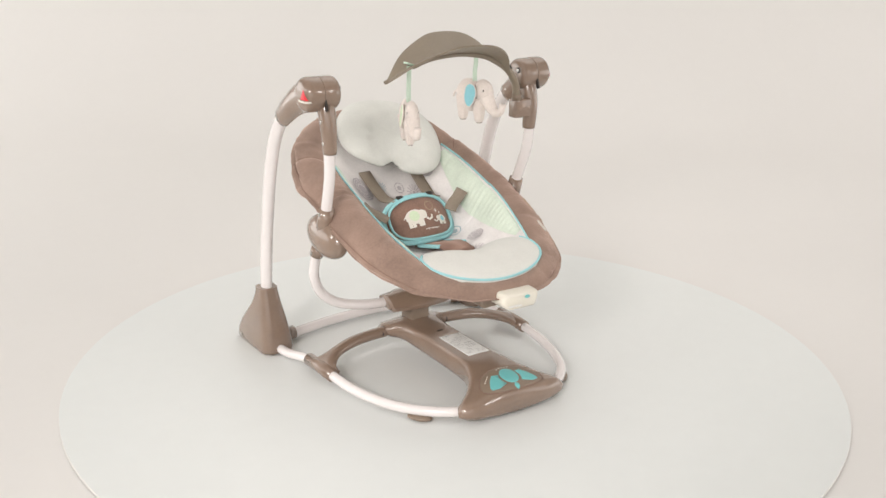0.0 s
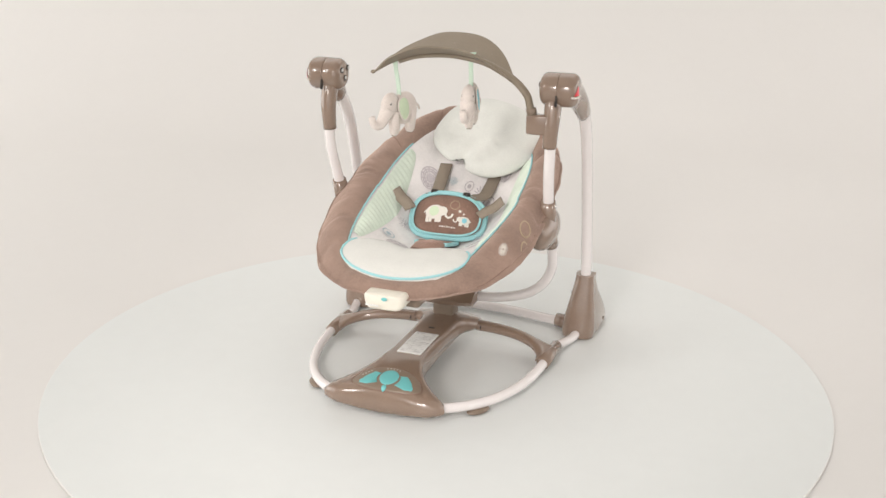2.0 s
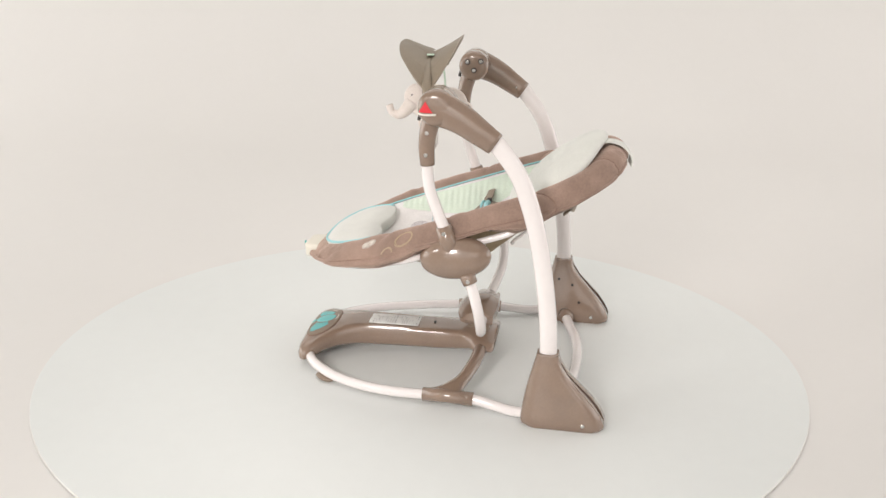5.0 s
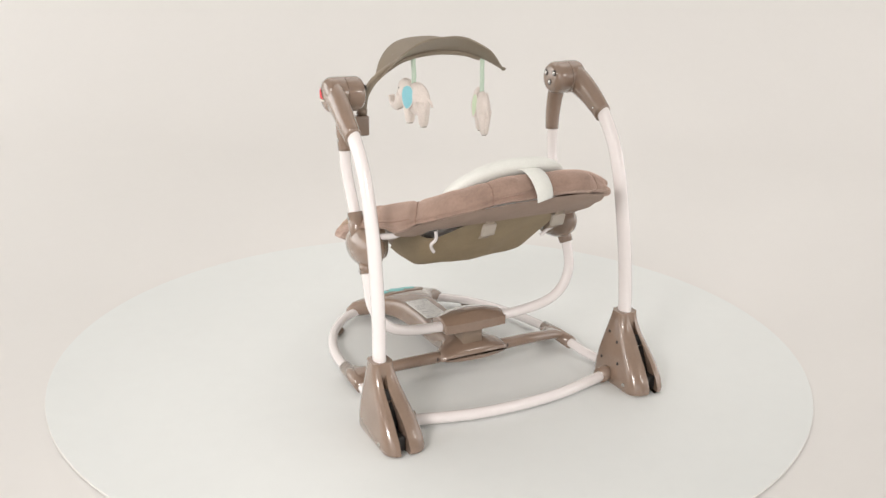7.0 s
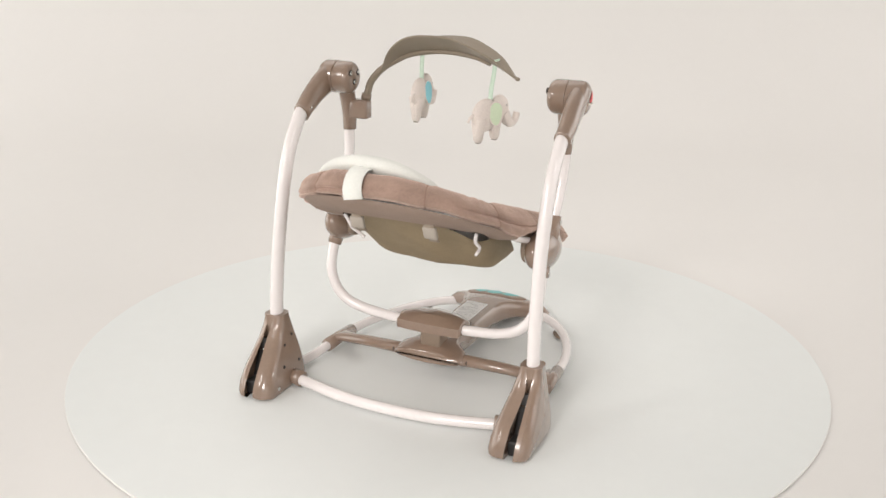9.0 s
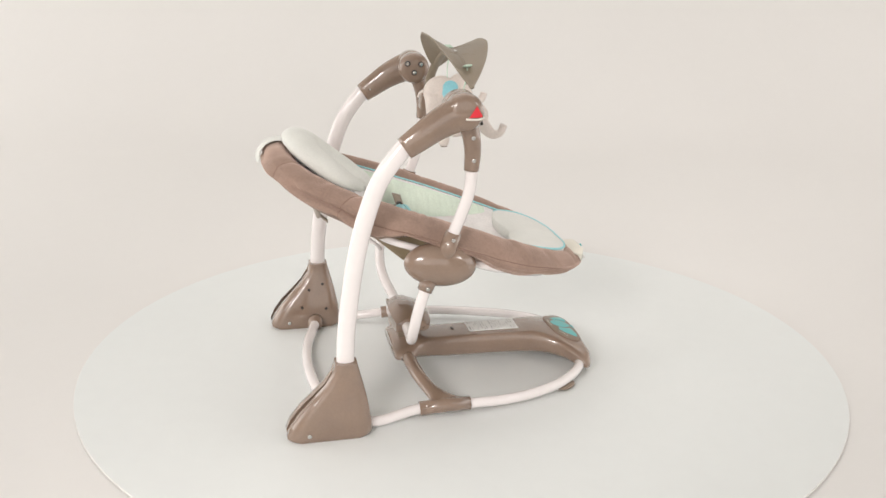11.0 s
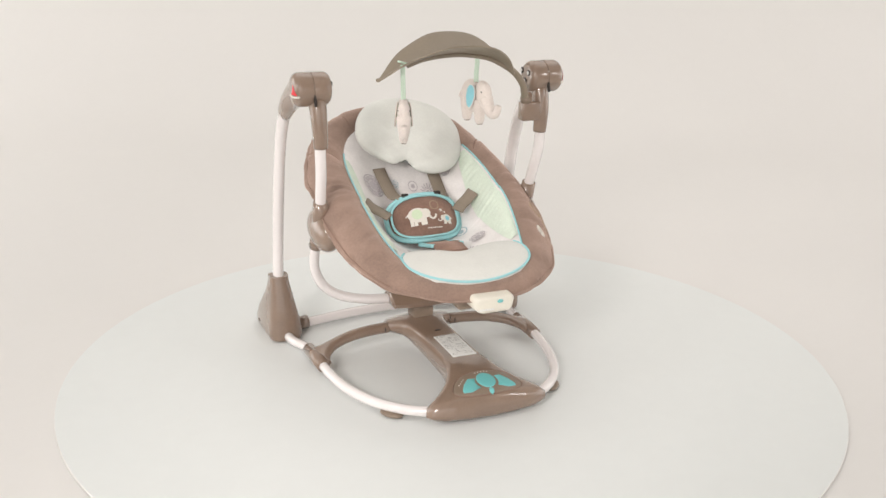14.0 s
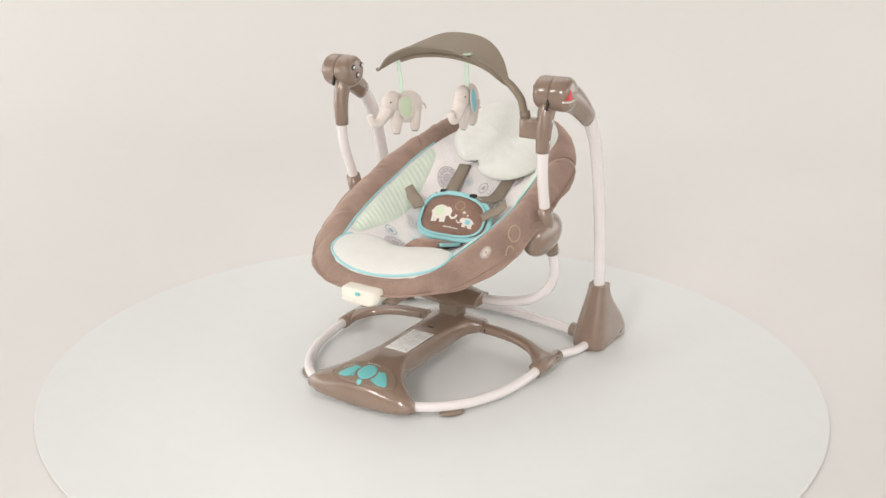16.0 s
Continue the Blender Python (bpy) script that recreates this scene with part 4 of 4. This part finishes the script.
def build_toy_bar(swing):
    clip = part("toy_bar_clip", block((0.2165, 0.004, 0.546), (0.046, 0.026, 0.040), 0.004), M_PLASTIC, swing, "taupe plastic clip block on the arm")
    part("collar", tube([(0.2035, 0.0, 0.566), (0.2015, -0.001, 0.578)], 0.0105, 12), M_PLASTIC_DARK, clip)
    stem = spline([(0.2035, 0.0, 0.565), (0.199, -0.002, 0.583), (0.193, -0.005, 0.604), (0.171, -0.010, 0.630), (0.137, -0.015, 0.6515), (0.098, -0.018, 0.667), (0.035, -0.020, 0.6750), (-0.03, -0.021, 0.6695), (-0.07, -0.021, 0.657)], 6)
    n = len(stem)
    part("toy_bar", tube(stem, [0.0095 - 0.005 * max(0, k / n - 0.3) for k in range(n)], 14, flat=0.75), M_CANOPY, swing, "curved taupe plastic toy bar")
    # leaf canopy: two wings raised from the spine
    line = spline(SPINE, 8)
    n = len(line)
    top, bottom = [], []
    bm = bmesh.new()
    for k, p in enumerate(line):
        f = k / (n - 1)
        g = abs(f - 0.49) / 0.515
        w = max(0.0045, 0.0615 * ((1 - g ** 2.1) ** 0.95 if f < 0.49 else (1 - g ** 1.85) ** 0.95))
        row, low = [], []
        for i in range(17):
            q = -1 + i / 8
            y = p.y + w * q * (1.04 if q < 0 else 0.96)
            lift = 0.033 * (w / 0.0615) ** 1.1 * abs(q) ** 1.15
            z = p.z + lift * (1.05 if q > 0 else 0.64) + 0.0006 * math.sin(9 * f * math.pi + 3 * abs(q)) * abs(q)
            row.append(bm.verts.new((p.x, y, z)))
            low.append(bm.verts.new((p.x, y, z - 0.0032)))
        top.append(row)
        bottom.append(low)
    for rows in (top, bottom):
        for a, b in zip(rows, rows[1:]):
            for i in range(16):
                bm.faces.new((a[i], a[i + 1], b[i + 1], b[i]))
    for k in range(n - 1):
        for i in (0, 16):
            bm.faces.new((top[k][i], top[k + 1][i], bottom[k + 1][i], bottom[k][i]))
    for k in (0, n - 1):
        for i in range(16):
            bm.faces.new((top[k][i], top[k][i + 1], bottom[k][i + 1], bottom[k][i]))
    rows_top = [[v.co.copy() for v in r] for r in top]
    leaf = part("leaf_canopy", bm, M_CANOPY, swing, "leaf-shaped olive taupe plastic canopy")
    sharp(leaf, 50)
    part("tip", ball((-0.129, -0.020, 0.632), (0.005, 0.0055, 0.004), None, 12, 8), M_CANOPY, leaf)
    for q0 in (-1, 1):
        for f0 in (0.20, 0.42, 0.64):
            pts = []
            for t in (0.06, 0.28, 0.52):
                k = min(n - 1, int((f0 + 0.16 * t) * (n - 1)))
                i = 8 + q0 * t * 8
                lo, fr = int(math.floor(i)), i - math.floor(i)
                pts.append(rows_top[k][lo].lerp(rows_top[k][min(16, lo + 1)], fr) + Vector((0, 0, -0.0003)))
            part("vein", tube(spline(pts, 3), 0.0008, 6), M_CANOPY, leaf)
    # leaf veins and the slots where the ribbons are tied
    for x, y, z, t in ((-0.079, -0.022, 0.6610, 18), (0.081, -0.019, 0.6770, -8)):
        part("ribbon_knot", block((x, y, z + 0.0030), (0.018, 0.014, 0.0040), 0.0012, pose(0, 0, 0, 0, t, 8)), M_RIBBON, leaf, "mint ribbon end")
    part("slot", block((0.02, -0.020, 0.6800), (0.016, 0.0045, 0.002), 0.0006), M_PAPER, leaf, "pale slot")


# ---- pillow and toys ----
def build_pillow():
    root = tagged(new("head_pillow"), "cream velour head support pillow strapped to the seat's head", "pillow")
    turn = Matrix.Translation((0.033, 0.240, 0.460)) @ pose(0, 0, 0, 35, 0, 0) @ pose(0, 0, 0, 0, 0, -17)
    N = 96

    def edge(a):
        c, s = math.cos(a), math.sin(a)
        n = 2.3
        r = (abs(c / 0.124) ** n + abs(s / (0.116 if s > 0 else 0.104)) ** n) ** (-1 / n)
        dn = abs((a + math.pi / 2 + 0.10 + math.pi) % (2 * math.pi) - math.pi)
        r *= 1 - 0.23 * math.exp(-(dn / 0.17) ** 2)
        r *= 1 - 0.10 * max(0.0, s) ** 3
        # one lobe hangs lower than the other
        r *= 1 + 0.09 * math.exp(-((a - radians(300)) / 0.42) ** 2) - 0.05 * math.exp(-((a - radians(232)) / 0.40) ** 2)
        return r * c, r * s

    rings = []
    for f, h in ((0.0, -0.014), (0.5, -0.015), (0.85, -0.012), (0.97, -0.006), (1.0, 0.0)) + tuple((q, None) for q in (0.985, 0.95, 0.88, 0.78, 0.66, 0.54, 0.42, 0.30, 0.18, 0.08)):
        ring = []
        for k in range(N):
            a = 2 * math.pi * k / N
            u, v = edge(a)
            f2 = max(f, 0.01)
            u, v = u * f2, v * f2
            if h is None:
                z = 0.028 * (1 - f ** 4) ** 0.5
                # a hollow in the middle that opens downwards, with a raised roll round it
                d = ((u + 0.002) / 0.050) ** 2 + ((v + 0.030) / 0.056) ** 2
                z -= 0.022 * math.exp(-d ** 1.3)
                z -= 0.009 * math.exp(-((d - 1.15) / 0.22) ** 2) * min(1.0, max(0.0, (0.045 - v) / 0.03))
                z += 0.0025 * noise.noise((u * 14 + 2, v * 14, 0.5))
            else:
                z = h
            z -= u * u * (1.0 if u > 0 else 0.5)
            ring.append(turn @ Vector((u, v, z)))
        rings.append(ring)
    bm = bmesh.new()
    bridge(bm, rings)
    part("cushion", bm, M_CREAM, root, "soft cream velour cushion with a hollow for the head")
    path = [(0.022, 0.300, 0.503), (0.023, 0.335, 0.513), (0.023, 0.361, 0.507), (0.021, 0.377, 0.490), (0.019, 0.380, 0.476), (0.018, 0.379, 0.467)]
    part("strap", ribbon(path, 0.036, 0.003, up=(0, 0.6, 0.8)), M_CREAM, root, "white fabric strap over the seat's head")
    return root


def build_toy(name, hang, body, yaw, ear, label):
    """A small plush elephant; it faces -y before the turn."""
    root = tagged(new("plush_elephant"), label, "plush toy", "toys on the toy bar")
    T = Matrix.Translation(body) @ pose(0, 0, 0, 0, 0, yaw) @ Matrix.Diagonal((0.86, 1.22, 1.25, 1))
    P = lambda *p: T @ Vector(p)
    R3 = pose(0, 0, 0, 0, 0, yaw) @ Matrix.Diagonal((0.86, 1.22, 1.25, 1))
    bm = bmesh.new()
    add_ball(bm, P(0, 0.016, 0.004), (0.0165, 0.031, 0.027), R3, 24, 16)
    b = part("body", bm, M_TOY, root)
    part("head", ball(P(0, -0.018, 0.012), (0.0150, 0.0215, 0.0215), R3 @ pose(0, 0, 0, 12, 0, 0), 20, 14), M_TOY, root)
    tr = spline([P(0, -0.026, 0.006), P(0, -0.036, -0.008), P(0, -0.047, -0.016), P(0, -0.059, -0.013), P(0, -0.064, -0.001)], 6)
    part("trunk", tube(tr, [0.0150 - 0.0078 * min(1, k / 18) for k in range(len(tr))], 12), M_TOY, root)
    for sx in (-1, 1):
        for y, zb in ((-0.009, -0.034), (0.031, -0.034)):
            side = tuple(R3.to_3x3() @ Vector((1, 0, 0)))
            lg = part("leg", tube([P(sx * 0.0036, y, 0.002), P(sx * 0.0038, y + 0.001, -0.014), P(sx * 0.0030, y + 0.001, zb), P(sx * 0.0026, y + 0.001, zb - 0.004)], [0.0150, 0.0125, 0.0100, 0.0062], 14, flat=[0.82, 0.70, 0.58, 0.52], up=side), M_TOY, root)
            part("sole", ball(P(sx * 0.0026, y + 0.001, zb - 0.004), (0.0034, 0.0058, 0.0018), R3, 10, 6), M_STRAP, lg, "taupe sole")
        et = T @ pose(sx * 0.0168, 0.003, 0.006, 0, sx * -9, sx * 7)
        bm = bmesh.new()
        add_ball(bm, (0, 0, 0), (0.0030, 0.0150, 0.0190), None, 18, 12)
        for v in bm.verts:
            v.co.y *= 1 + 0.25 * v.co.z / 0.019 * (1 if v.co.y < 0 else 0.4)
            v.co = et @ v.co
        e = part("ear", bm, ear, root, ("sky blue" if ear == M_BLUE else "pale green") + " fleece ear")
        ring = [et @ Vector((0, 0.0152 * math.cos(t) * (1 + 0.25 * math.sin(t) * (1 if math.cos(t) < 0 else 0.4)), 0.0192 * math.sin(t))) for t in [2 * math.pi * k / 28 for k in range(28)]]
        part("ear_edge", tube(ring, 0.0015, 6, True), M_TOY, e)
        part("eye", ball(P(sx * 0.0128, -0.0265, 0.0165), (0.0012, 0.0017, 0.0017), R3, 8, 6), M_SLOT, root, "dark stitched eye")
    part("tail", tube(spline([P(0, 0.045, 0.008), P(0, 0.053, 0.004), P(0, 0.057, -0.003)], 4), [0.0030, 0.003, 0.0028, 0.0026, 0.0024, 0.0022, 0.002, 0.002, 0.0025], 8), M_TOY, root)
    top = P(0, 0.004, 0.0285)
    w = (R3.to_3x3() @ Vector((0, 1, 0))).normalized()
    part("ribbon", ribbon([top + Vector((0, 0, -0.002)), top.lerp(Vector(hang), 0.35) + w * 0.001, top.lerp(Vector(hang), 0.7) - w * 0.001, Vector(hang)], 0.0095, 0.0016, up=(0.15, 1, 0)), M_RIBBON, root, "mint green ribbon loop")
    return root


def build_swing():
    swing = tagged(new("baby_swing"), "taupe and white baby swing with brown plush reclined seat", "baby swing")
    for s in (-1, 1):
        build_foot(swing, s)
        build_post(swing, s)
        build_motor_head(swing, s)
        build_arm(swing, s)
    build_u_tube(swing)
    build_base(swing)
    build_console(swing)
    build_seat(swing)
    build_vibration_unit(swing)
    build_toy_bar(swing)
    return swing


build_studio()
TABLE = build_turntable()
SWING = build_swing()
PILLOW = build_pillow()
GREEN_TOY = build_toy("green", (-0.079, -0.022, 0.660), (-0.076, -0.018, 0.553), -19, M_LIME, "small beige plush elephant with pale green ears hanging by a ribbon")
BLUE_TOY = build_toy("blue", (0.081, -0.020, 0.674), (0.082, -0.022, 0.582), 8, M_BLUE, "small beige plush elephant with sky blue ears hanging by a ribbon")


# ---- what moves ----
TURN = 26.501        # degrees a second, clockwise from above
PLACE = pose(-0.01998, 0, -0.010, 0, 0, -1.0)


def motions():
    times = [k * 0.5 for k in range(33)]
    spin = [(t, pose(0, 0, 0, 0, 0, -TURN * (t - 1.3))) for t in times]
    walk(TABLE, spin)
    for thing in (SWING, PILLOW, GREEN_TOY, BLUE_TOY):
        walk(thing, [(t, m @ PLACE) for t, m in spin])


motions()
